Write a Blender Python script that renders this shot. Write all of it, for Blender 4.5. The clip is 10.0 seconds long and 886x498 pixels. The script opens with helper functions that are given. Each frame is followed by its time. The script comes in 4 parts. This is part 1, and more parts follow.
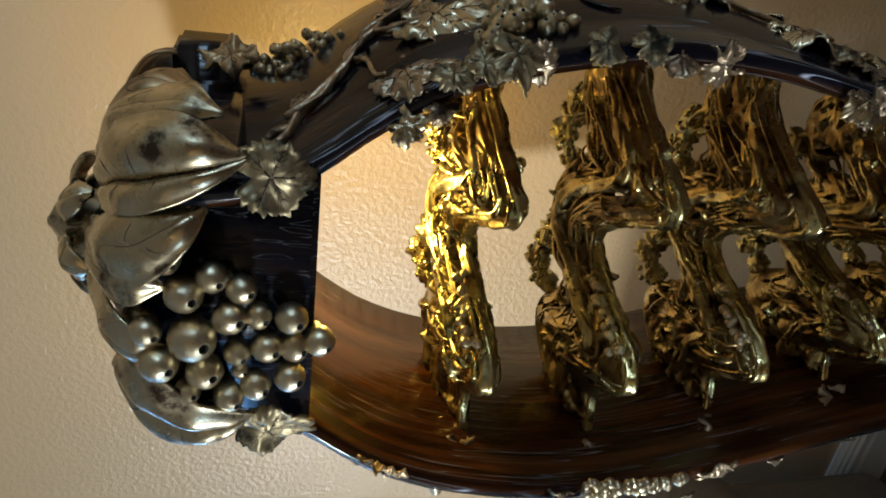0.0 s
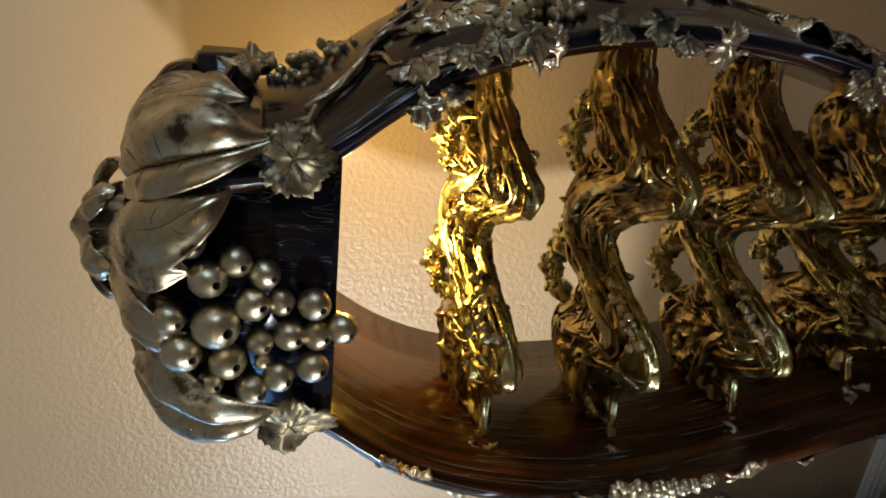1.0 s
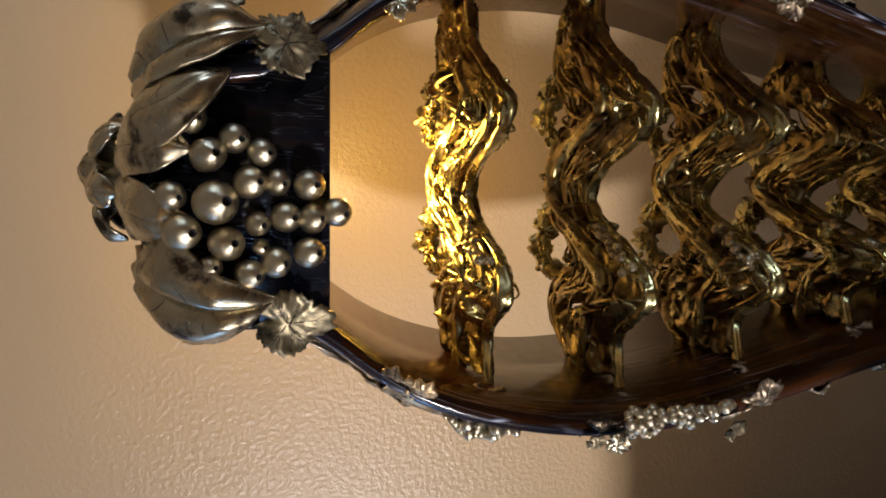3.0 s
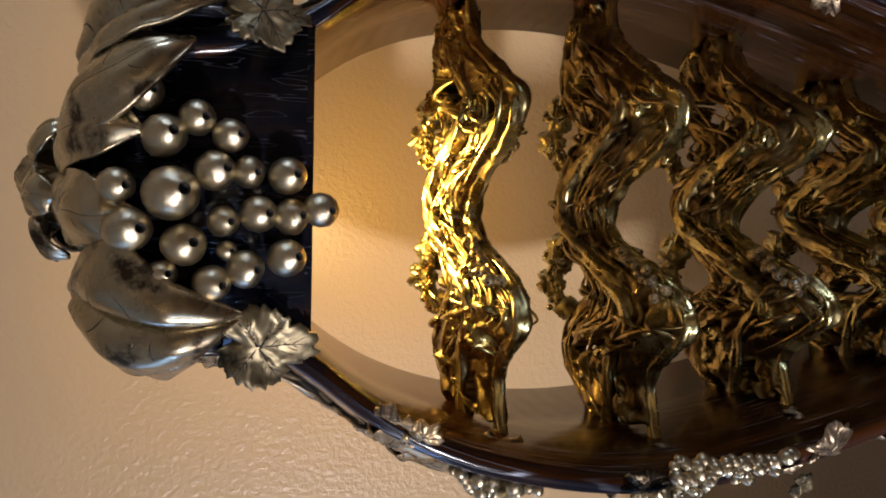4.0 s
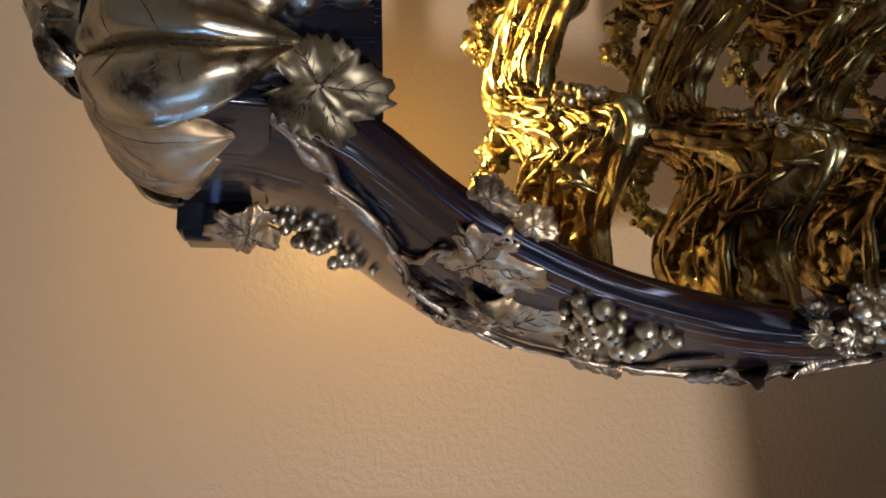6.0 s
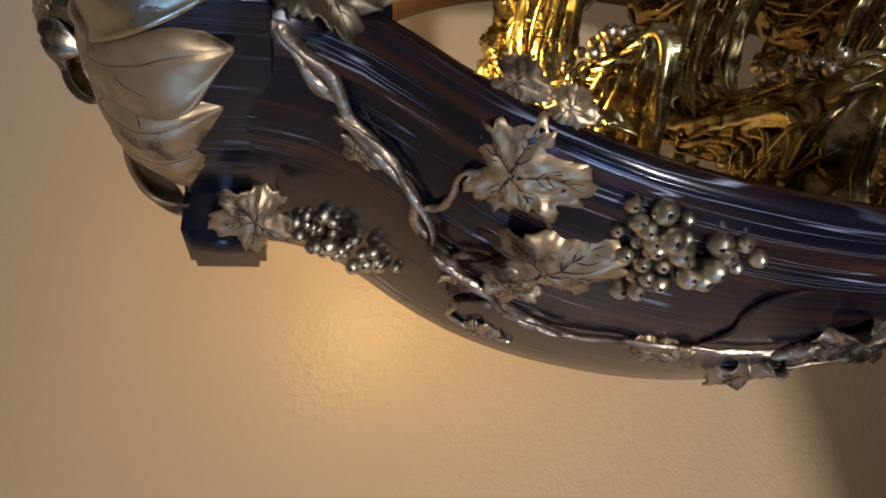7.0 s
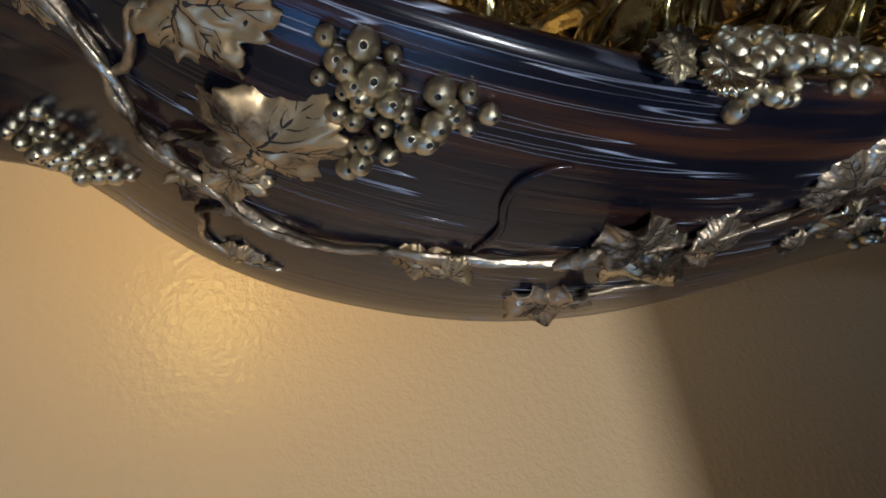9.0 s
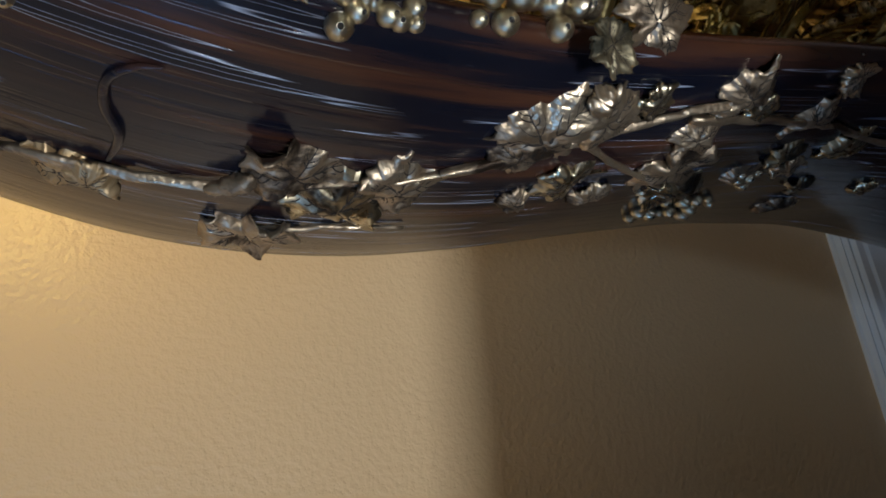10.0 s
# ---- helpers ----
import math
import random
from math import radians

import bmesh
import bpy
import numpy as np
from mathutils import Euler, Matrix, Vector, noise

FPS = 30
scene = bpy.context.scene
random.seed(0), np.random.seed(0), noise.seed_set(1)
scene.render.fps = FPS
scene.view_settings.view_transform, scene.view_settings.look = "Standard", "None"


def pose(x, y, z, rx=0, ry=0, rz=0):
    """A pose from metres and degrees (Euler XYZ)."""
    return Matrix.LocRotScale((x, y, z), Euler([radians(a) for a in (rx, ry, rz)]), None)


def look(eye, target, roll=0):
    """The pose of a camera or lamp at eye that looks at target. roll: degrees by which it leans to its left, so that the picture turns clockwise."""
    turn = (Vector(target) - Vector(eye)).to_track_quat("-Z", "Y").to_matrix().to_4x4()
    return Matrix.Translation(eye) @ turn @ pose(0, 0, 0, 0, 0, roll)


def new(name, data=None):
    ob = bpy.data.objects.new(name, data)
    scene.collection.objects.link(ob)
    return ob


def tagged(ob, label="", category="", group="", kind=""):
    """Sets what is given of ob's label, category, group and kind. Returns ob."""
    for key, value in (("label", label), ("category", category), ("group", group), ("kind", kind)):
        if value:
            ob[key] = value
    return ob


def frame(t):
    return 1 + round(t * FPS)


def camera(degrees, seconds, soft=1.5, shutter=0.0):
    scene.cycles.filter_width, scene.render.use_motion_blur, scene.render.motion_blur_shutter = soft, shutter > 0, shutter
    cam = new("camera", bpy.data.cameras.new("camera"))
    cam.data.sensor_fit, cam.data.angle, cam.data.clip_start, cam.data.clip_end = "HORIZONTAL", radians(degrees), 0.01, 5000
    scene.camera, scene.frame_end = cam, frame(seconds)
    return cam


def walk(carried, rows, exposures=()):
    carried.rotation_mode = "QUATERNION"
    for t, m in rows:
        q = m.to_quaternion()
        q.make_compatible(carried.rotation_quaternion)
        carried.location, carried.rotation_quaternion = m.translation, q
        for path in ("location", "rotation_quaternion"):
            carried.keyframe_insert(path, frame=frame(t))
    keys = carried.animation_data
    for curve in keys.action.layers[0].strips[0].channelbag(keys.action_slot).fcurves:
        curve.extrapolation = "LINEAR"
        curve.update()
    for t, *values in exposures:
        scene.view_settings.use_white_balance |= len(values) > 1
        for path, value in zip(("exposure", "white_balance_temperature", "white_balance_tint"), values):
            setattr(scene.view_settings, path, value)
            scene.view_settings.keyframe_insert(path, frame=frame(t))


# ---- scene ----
cam = camera(67.0, 10.0, soft=1.8)
PATH = [
    (0, (0.2130, -0.3847, 1.1293), (-0.6480, 1.3494, 0.6272), -89.00),
    (0.5, (0.1610, -0.3925, 1.1359), (-0.5900, 1.3940, 0.6420), -90.23),
    (1, (0.1710, -0.4039, 1.1402), (-0.5260, 1.4040, 0.6461), -89.54),
    (1.5, (0.1910, -0.4367, 1.1394), (-0.4690, 1.3856, 0.6456), -89.41),
    (2, (0.1530, -0.4673, 1.1392), (-0.4540, 1.3761, 0.6546), -89.46),
    (2.2, (0.1210, -0.4704, 1.1388), (-0.4440, 1.3867, 0.6566), -89.89),
    (3.3, (-0.0320, -0.4587, 1.1416), (-0.0730, 1.4735, 0.6265), -90.41),
    (3.5, (-0.0400, -0.4439, 1.1388), (-0.0260, 1.4871, 0.6178), -90.29),
    (4, (-0.0530, -0.3923, 1.1318), (0.0220, 1.5314, 0.5888), -88.99),
    (4.5, (-0.1000, -0.3512, 1.1442), (-0.0450, 1.5712, 0.5943), -87.95),
    (5, (-0.1830, -0.3240, 1.1481), (0.1310, 1.5805, 0.6210), -88.21),
    (5.5, (-0.2040, -0.2995, 1.1484), (0.2660, 1.5722, 0.6206), -88.11),
    (6, (-0.2160, -0.2792, 1.1475), (0.2680, 1.5916, 0.6311), -88.18),
    (6.2, (-0.2320, -0.2663, 1.1511), (0.3140, 1.5913, 0.6505), -88.39),
    (7.3, (-0.3110, -0.1897, 1.1260), (0.7210, 1.4731, 0.7132), -89.30),
    (7.5, (-0.3200, -0.1816, 1.1204), (0.7420, 1.4586, 0.6966), -89.39),
    (8, (-0.3270, -0.1628, 1.0913), (0.7700, 1.4426, 0.6244), -89.74),
    (8.5, (-0.3260, -0.1537, 1.0650), (0.7220, 1.4577, 0.5135), -89.33),
    (9, (-0.3250, -0.1573, 1.0413), (0.6360, 1.4848, 0.4226), -88.94),
    (9.5, (-0.3200, -0.1621, 0.9852), (0.5480, 1.5036, 0.2988), -86.16),
    (10, (-0.3280, -0.1707, 0.9196), (0.4650, 1.4940, 0.1447), -83.44),
]
walk(cam, [(t, look(eye, target, roll)) for t, eye, target, roll in PATH], exposures=[(0.0, 0.12, 5500, 0), (1.0, 0.06, 5650, 4), (3.5, -0.06, 5950, 16), (5.5, -0.25, 5700, 18), (7.5, -0.34, 5450, 13), (9.0, -0.38, 5350, 6), (10.0, -0.30, 5350, 4)])

# ---- world and light ----
world = bpy.data.worlds.new("world")
scene.world = world
world.use_nodes = True
world.node_tree.nodes["Background"].inputs[0].default_value = (0.55, 0.7, 1.0, 1)
world.node_tree.nodes["Background"].inputs[1].default_value = 0.2
scene.view_settings.exposure = 0.0


def area_lamp(name, m, size_x, size_y, watts, colour, shape="RECTANGLE", spread=180):
    data = bpy.data.lights.new(name, "AREA")
    data.shape, data.size, data.size_y, data.energy, data.color = shape, size_x, size_y, watts, colour
    data.spread = radians(spread)
    ob = new(name, data)
    ob.matrix_basis = m
    return ob


WARM = (1.0, 0.60, 0.12)
BLUE = (0.30, 0.54, 1.0)
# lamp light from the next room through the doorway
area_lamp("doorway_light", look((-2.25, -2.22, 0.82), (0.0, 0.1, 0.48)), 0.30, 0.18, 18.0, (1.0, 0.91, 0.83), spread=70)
# daylight in the openings of unseen windows
area_lamp("window_light", look((-2.24, 0.07, 1.45), (0.0, 0.07, 1.4)), 0.12, 0.6, 7.0, BLUE)
# east one is added to brighten the right stave's ornament
area_lamp("window_light", look((2.44, -0.45, 1.5), (0.0, -0.30, 1.2)), 0.5, 0.9, 11.0, (0.70, 0.84, 1.0))
area_lamp("window_light", look((-1.20, -3.24, 0.60), (-1.0, 0.0, 0.75)), 0.5, 0.7, 7.0, (0.66, 0.80, 1.0))
# north one is added for a blue sheen on varnish and metal
area_lamp("window_light", look((-1.35, 0.44, 1.75), (-1.35, -1.0, 1.75)), 0.45, 0.35, 3.0, (0.24, 0.48, 1.0))
# warm fill added below the unseen ceiling; it washes the far wall of the room
area_lamp("warm_fill_light", look((0.2, -2.7, 2.42), (0.2, -3.2, 0.9)), 0.3, 0.3, 5.0, (1.0, 0.84, 0.58), "DISK", 110)
# lamp under the rack's head and a small bulb below it
area_lamp("rack_light", look((0.004, 0.140, 1.0985), (0.0, 0.09, 0.6)), 0.05, 0.05, 0.28, WARM, "DISK")
bulb = bpy.data.lights.new("rack_bulb_light", "POINT")
bulb.energy, bulb.color, bulb.shadow_soft_size = 1.7, WARM, 0.010
new("rack_bulb_light", bulb).location = (0.010, 0.135, 1.060)


# ---- materials ----
def material(name, base, rough, metal=0.0):
    mat = bpy.data.materials.new(name)
    mat.use_nodes = True
    b = mat.node_tree.nodes["Principled BSDF"]
    b.inputs["Base Color"].default_value = (*base, 1)
    b.inputs["Roughness"].default_value = rough
    b.inputs["Metallic"].default_value = metal
    return mat, mat.node_tree, b


def node(tree, kind, **inputs):
    n = tree.nodes.new(kind)
    for k, v in inputs.items():
        n.inputs[k.replace("_", " ")].default_value = v
    return n


def ramp(tree, source, stops):
    r = tree.nodes.new("ShaderNodeValToRGB")
    e = r.color_ramp.elements
    while len(e) < len(stops):
        e.new(0.5)
    for el, (p, c) in zip(e, stops):
        el.position, el.color = p, (*c, 1)
    tree.links.new(source, r.inputs[0])
    return r


def coords(tree, scale=(1, 1, 1)):
    c = tree.nodes.new("ShaderNodeTexCoord")
    m = tree.nodes.new("ShaderNodeMapping")
    m.inputs["Scale"].default_value = scale
    tree.links.new(c.outputs["Object"], m.inputs[0])
    return m.outputs[0]


def noise_of(tree, scale, detail=4, stretch=(1, 1, 1), rough=0.55):
    n = node(tree, "ShaderNodeTexNoise", Scale=scale, Detail=detail, Roughness=rough)
    tree.links.new(coords(tree, stretch), n.inputs["Vector"])
    return n.outputs["Fac"]


def bump(tree, b, height, strength, distance, under=None):
    n = node(tree, "ShaderNodeBump", Strength=strength, Distance=distance)
    tree.links.new(height, n.inputs["Height"])
    if under:
        tree.links.new(under.outputs[0], n.inputs["Normal"])
    tree.links.new(n.outputs[0], b.inputs["Normal"])
    return n


def wood_material(name, across, tones, worn=0.5):
    """Varnished oak: dark grain, clouds, and fine scratches along the grain, painted pale as if glinting."""
    mat, tree, b = material(name, tones[1], 0.3)
    grain = noise_of(tree, 9, 6, (across * 0.6, 9, 0.6))
    cloud = noise_of(tree, 7, 3, (1, 1, 0.6))
    r = ramp(tree, grain, [(0.30, tones[0]), (0.5, tones[1]), (0.72, tones[2])])
    r2 = ramp(tree, cloud, [(0.35, (0.45, 0.42, 0.45)), (0.7, (1.0, 1.0, 1.0))])
    mix = tree.nodes.new("ShaderNodeMixRGB")
    mix.blend_type, mix.inputs[0].default_value = "MULTIPLY", 1.0
    tree.links.new(r.outputs[0], mix.inputs[1])
    tree.links.new(r2.outputs[0], mix.inputs[2])
    scratch = noise_of(tree, 15, 1, (across, 13, 0.32))
    line = ramp(tree, scratch, [(0.0, (0, 0, 0)), (0.570, (0, 0, 0)), (0.585, (1, 1, 1)), (0.600, (0, 0, 0))])
    part_of = ramp(tree, noise_of(tree, 11, 2, (1, 1, 0.7)), [(0.42, (0, 0, 0)), (0.56, (worn, worn, worn))])
    gate = tree.nodes.new("ShaderNodeMixRGB")
    gate.blend_type, gate.inputs[0].default_value = "MULTIPLY", 1.0
    tree.links.new(line.outputs[0], gate.inputs[1])
    tree.links.new(part_of.outputs[0], gate.inputs[2])
    # scratches coloured pale blue, a painted glint of the light they catch
    scratch_glint = tree.nodes.new("ShaderNodeMixRGB")
    scratch_glint.inputs[2].default_value = (0.46, 0.50, 0.62, 1)
    tree.links.new(gate.outputs[0], scratch_glint.inputs[0])
    tree.links.new(mix.outputs[0], scratch_glint.inputs[1])
    tree.links.new(scratch_glint.outputs[0], b.inputs["Base Color"])
    rr = ramp(tree, cloud, [(0.3, (0.10, 0.10, 0.10)), (0.7, (0.22, 0.22, 0.22))])
    tree.links.new(rr.outputs[0], b.inputs["Roughness"])
    b.inputs["Specular IOR Level"].default_value = 0.36
    cut = ramp(tree, scratch, [(0.36, (0, 0, 0)), (0.39, (1, 1, 1))])
    n1 = bump(tree, b, grain, 0.18, 0.002)
    n2 = bump(tree, b, cut.outputs[0], 0.25, 0.0010, n1)
    bump(tree, b, gate.outputs[0], 0.8, 0.0010, n2)
    return mat


def metal_material(name, light, mid, dark, rough, patina=0.45, metal=1.0, chased=0.0):
    mat, tree, b = material(name, mid, rough, metal)
    stain = noise_of(tree, 30, 6, rough=0.62)
    fine = noise_of(tree, 220, 3)
    r = ramp(tree, stain, [(patina - 0.09, dark), (patina, mid), (patina + 0.20, light)])
    tree.links.new(r.outputs[0], b.inputs["Base Color"])
    rr = ramp(tree, stain, [(0.38, (rough + 0.25,) * 3), (0.55, (rough,) * 3)])
    tree.links.new(rr.outputs[0], b.inputs["Roughness"])
    stroke = noise_of(tree, 60, 1, (1, 1, 0.45), 0.3)
    cut = ramp(tree, stroke, [(0.0, (1, 1, 1)), (0.488, (1, 1, 1)), (0.5, (0, 0, 0)), (0.512, (1, 1, 1))])
    where = ramp(tree, noise_of(tree, 26, 2), [(0.60, (0, 0, 0)), (0.66, (1, 1, 1))])
    gate = tree.nodes.new("ShaderNodeMixRGB")
    gate.inputs[1].default_value = (1, 1, 1, 1)
    tree.links.new(where.outputs[0], gate.inputs[0])
    tree.links.new(cut.outputs[0], gate.inputs[2])
    tint = tree.nodes.new("ShaderNodeMixRGB")
    tint.blend_type, tint.inputs[0].default_value = "MULTIPLY", 0.85
    tree.links.new(r.outputs[0], tint.inputs[1])
    tree.links.new(gate.outputs[0], tint.inputs[2])
    tree.links.new(tint.outputs[0], b.inputs["Base Color"])
    n1 = bump(tree, b, stain, 0.12, 0.002)
    n2 = bump(tree, b, gate.outputs[0], 0.5, 0.0008, n1)
    n3 = bump(tree, b, fine, 0.06, 0.0005, n2)
    if chased:
        n4 = bump(tree, b, noise_of(tree, 75, 3, (1, 1.3, 0.6)), chased, 0.006, n3)
        bump(tree, b, noise_of(tree, 170, 2, (0.6, 1.3, 1)), chased * 0.7, 0.003, n4)
    return mat


def wall_material(name, base, gloss=0.31):
    mat, tree, b = material(name, base, gloss)
    cloud = noise_of(tree, 2.2, 3)
    r = ramp(tree, cloud, [(0.3, tuple(c * 0.94 for c in base)), (0.7, base)])
    tree.links.new(r.outputs[0], b.inputs["Base Color"])
    peel = noise_of(tree, 150, 2)
    n1 = bump(tree, b, peel, 0.62, 0.0024)
    bump(tree, b, noise_of(tree, 420, 2), 0.3, 0.0008, n1)
    return mat


# blue in the dark tones stands in for cool room light
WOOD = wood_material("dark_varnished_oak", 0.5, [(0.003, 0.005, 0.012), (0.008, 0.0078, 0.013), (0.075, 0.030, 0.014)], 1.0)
HEAD_WOOD = wood_material("black_varnished_oak", 13, [(0.004, 0.005, 0.009), (0.009, 0.010, 0.015), (0.024, 0.014, 0.012)], 0.25)
# same oak with the rack lamp's orange glow painted into its tones
LAMPLIT_WOOD = wood_material("lamplit_inner_oak", 0.5, [(0.007, 0.003, 0.0014), (0.034, 0.011, 0.0027), (0.096, 0.031, 0.007)], 0.25)
BRONZE = metal_material("brown_silvered_bronze", (0.53, 0.385, 0.205), (0.36, 0.255, 0.13), (0.08, 0.05, 0.028), 0.38, 0.45, 0.75)
PEWTER = metal_material("grey_silvered_bronze", (0.38, 0.32, 0.19), (0.25, 0.205, 0.12), (0.04, 0.038, 0.026), 0.46, 0.48, 0.9)
BARK = metal_material("brown_bronze_bark", (0.54, 0.44, 0.30), (0.36, 0.28, 0.185), (0.05, 0.034, 0.022), 0.33, 0.46, 0.9, 0.5)
PATINA = metal_material("blackened_bronze", (0.05, 0.036, 0.024), (0.03, 0.022, 0.016), (0.015, 0.011, 0.008), 0.62, 0.45, 0.5)
SILVER = metal_material("antique_silvered_bronze", (0.60, 0.525, 0.36), (0.47, 0.40, 0.26), (0.06, 0.044, 0.028), 0.25, 0.475)
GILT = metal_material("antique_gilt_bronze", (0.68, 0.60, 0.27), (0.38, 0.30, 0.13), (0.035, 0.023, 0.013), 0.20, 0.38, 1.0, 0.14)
GRAPE_SILVER = metal_material("satin_silvered_bronze", (0.68, 0.61, 0.44), (0.56, 0.49, 0.33), (0.12, 0.09, 0.055), 0.24, 0.43)
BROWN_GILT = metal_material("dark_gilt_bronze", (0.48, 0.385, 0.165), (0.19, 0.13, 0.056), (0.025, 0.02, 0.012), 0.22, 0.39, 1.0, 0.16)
# near-black that paints the shade inside the grapes' dimples
HOLE_SHADE, _, _ = material("hole_shade", (0.01, 0.008, 0.006), 0.8)
WALL = wall_material("beige_textured_paint", (0.62, 0.455, 0.26))
CEIL = wall_material("cream_ceiling_paint", (0.72, 0.62, 0.46), 0.7)
TRIM, _, _ = material("white_gloss_trim", (0.80, 0.84, 0.88), 0.2)


def fabric_material(name, base):
    mat, tree, b = material(name, base, 0.85)
    r = ramp(tree, noise_of(tree, 300, 2), [(0.3, tuple(c * 0.7 for c in base)), (0.7, base)])
    tree.links.new(r.outputs[0], b.inputs["Base Color"])
    bump(tree, b, noise_of(tree, 500, 2), 0.4, 0.001)
    return mat


FABRIC = fabric_material("grey_upholstery", (0.27, 0.26, 0.25))


def plank_material():
    mat, tree, b = material("brown_floor_boards", (0.12, 0.07, 0.04), 0.45)
    g = noise_of(tree, 6, 6, (0.6, 8, 8))
    r = ramp(tree, g, [(0.3, (0.06, 0.034, 0.02)), (0.7, (0.16, 0.09, 0.05))])
    tree.links.new(r.outputs[0], b.inputs["Base Color"])
    return mat


FLOOR = plank_material()


# ---- shape helpers ----
def mesh_of(bm, name, smooth=True):
    me = bpy.data.meshes.new(name)
    bmesh.ops.recalc_face_normals(bm, faces=bm.faces)
    if smooth:
        for f in bm.faces:
            f.smooth = True
    bm.to_mesh(me)
    bm.free()
    return me


def part(name, bm, mat, parent, label="", smooth=True):
    """One mesh under a thing whose empty stands at its base; bm is in world metres."""
    base = parent
    while base.parent:
        base = base.parent
    bmesh.ops.translate(bm, verts=bm.verts, vec=-base.location)
    me = mesh_of(bm, name, smooth)
    me.materials.append(mat)
    if mat in (SILVER, BRONZE, BARK, PEWTER, GILT, BROWN_GILT):
        me.materials.append(PATINA)
    ob = new(name, me)
    ob.parent = parent
    return tagged(ob, label) if label else ob


def placed(name, me, m, parent, label=""):
    """A shared mesh at the pose m (world), under a part or thing."""
    base = parent
    while base.parent:
        base = base.parent
    ob = new(name, me)
    ob.parent = parent
    ob.matrix_basis = Matrix.Translation(-base.location) @ m
    return tagged(ob, label) if label else ob


def thing(name, at_place, label, category, group="", kind=""):
    ob = new(name)
    ob.location = at_place
    ob.empty_display_size = 0.05
    return tagged(ob, label, category, group, kind)


def box(bm, x0, x1, y0, y1, z0, z1, bevel=0.0):
    r = bmesh.ops.create_cube(bm, size=1, matrix=Matrix.Translation(((x0 + x1) / 2, (y0 + y1) / 2, (z0 + z1) / 2)) @ Matrix.Diagonal((x1 - x0, y1 - y0, z1 - z0, 1)))
    if bevel:
        edges = list({e for v in r["verts"] for e in v.link_edges})
        bmesh.ops.bevel(bm, geom=edges, offset=bevel, segments=2, affect="EDGES", profile=0.5)


def structure(name, bm, mat, label, category="wall", smooth=False):
    me = mesh_of(bm, name, smooth)
    me.materials.append(mat)
    return tagged(new(name, me), label, category, kind="structure")


def spline(pts, n):
    """n points along a smooth curve through pts (tuples of any length)."""
    p = np.array(pts, float)
    p = np.vstack([2 * p[0] - p[1], p, 2 * p[-1] - p[-2]])
    out = []
    for u in np.linspace(0, len(pts) - 1 - 1e-6, n):
        i, f = int(u), u - int(u)
        a, b, c, d = p[i:i + 4]
        out.append(0.5 * (2 * b + (c - a) * f + (2 * a - 5 * b + 4 * c - d) * f * f + (3 * b - a - 3 * c + d) * f ** 3))
    return np.array(out)


def grid_faces(bm, rows, closed=False):
    for a, b in zip(rows, rows[1:]):
        k = len(a)
        for i in range(k if closed else k - 1):
            j = (i + 1) % k
            bm.faces.new((a[i], a[j], b[j], b[i]))


def tube(bm, pts, radii, n=24, sides=8, ridges=0, ridge=0.0, twist=0.0, rough=0.0, flat=1.0):
    """A tapered, ridged, twisting stem through pts; radii are spread along it."""
    c = [Vector(p) for p in spline(pts, n)]
    rad = np.interp(np.linspace(0, 1, n), np.linspace(0, 1, len(radii)), radii)
    side = None
    rows = []
    for i in range(n):
        way = (c[min(i + 1, n - 1)] - c[max(i - 1, 0)]).normalized()
        if side is None:
            side = way.orthogonal().normalized()
        side = (side - way * side.dot(way)).normalized()
        other = way.cross(side)
        row = []
        for k in range(sides):
            a = 2 * math.pi * k / sides
            r = rad[i] * (1 + ridge * math.cos(ridges * a + twist * i / n))
            p = c[i] + (side * math.cos(a) + other * math.sin(a) * flat) * r
            if rough:
                p += noise.noise_vector(p * 90) * rough
            row.append(bm.verts.new(p))
        rows.append(row)
    grid_faces(bm, rows, True)
    bm.faces.new(rows[0][::-1])
    bm.faces.new(rows[-1])


def basis(origin, normal, tip):
    """Pose whose z is the normal and whose x runs towards the tip."""
    z = Vector(normal).normalized()
    x = Vector(tip)
    x = (x - z * x.dot(z)).normalized()
    y = z.cross(x)
    m = Matrix((x, y, z)).transposed().to_4x4()
    m.translation = Vector(origin)
    return m


def ribbon(bm, pts, normals, widths, index=1):
    """A thin raised line through pts, with its own material slot."""
    n = len(pts)
    wid = np.interp(np.linspace(0, 1, n), np.linspace(0, 1, len(widths)), widths)
    rows = []
    for i in range(n):
        way = (pts[min(i + 1, n - 1)] - pts[max(i - 1, 0)]).normalized()
        side = way.cross(normals[i]).normalized() * wid[i]
        up = normals[i] * 0.00022
        rows.append([bm.verts.new(pts[i] - side - up), bm.verts.new(pts[i] + up), bm.verts.new(pts[i] + side - up)])
    for a, b in zip(rows, rows[1:]):
        for k in (0, 1):
            bm.faces.new((a[k], a[k + 1], b[k + 1], b[k])).material_index = index


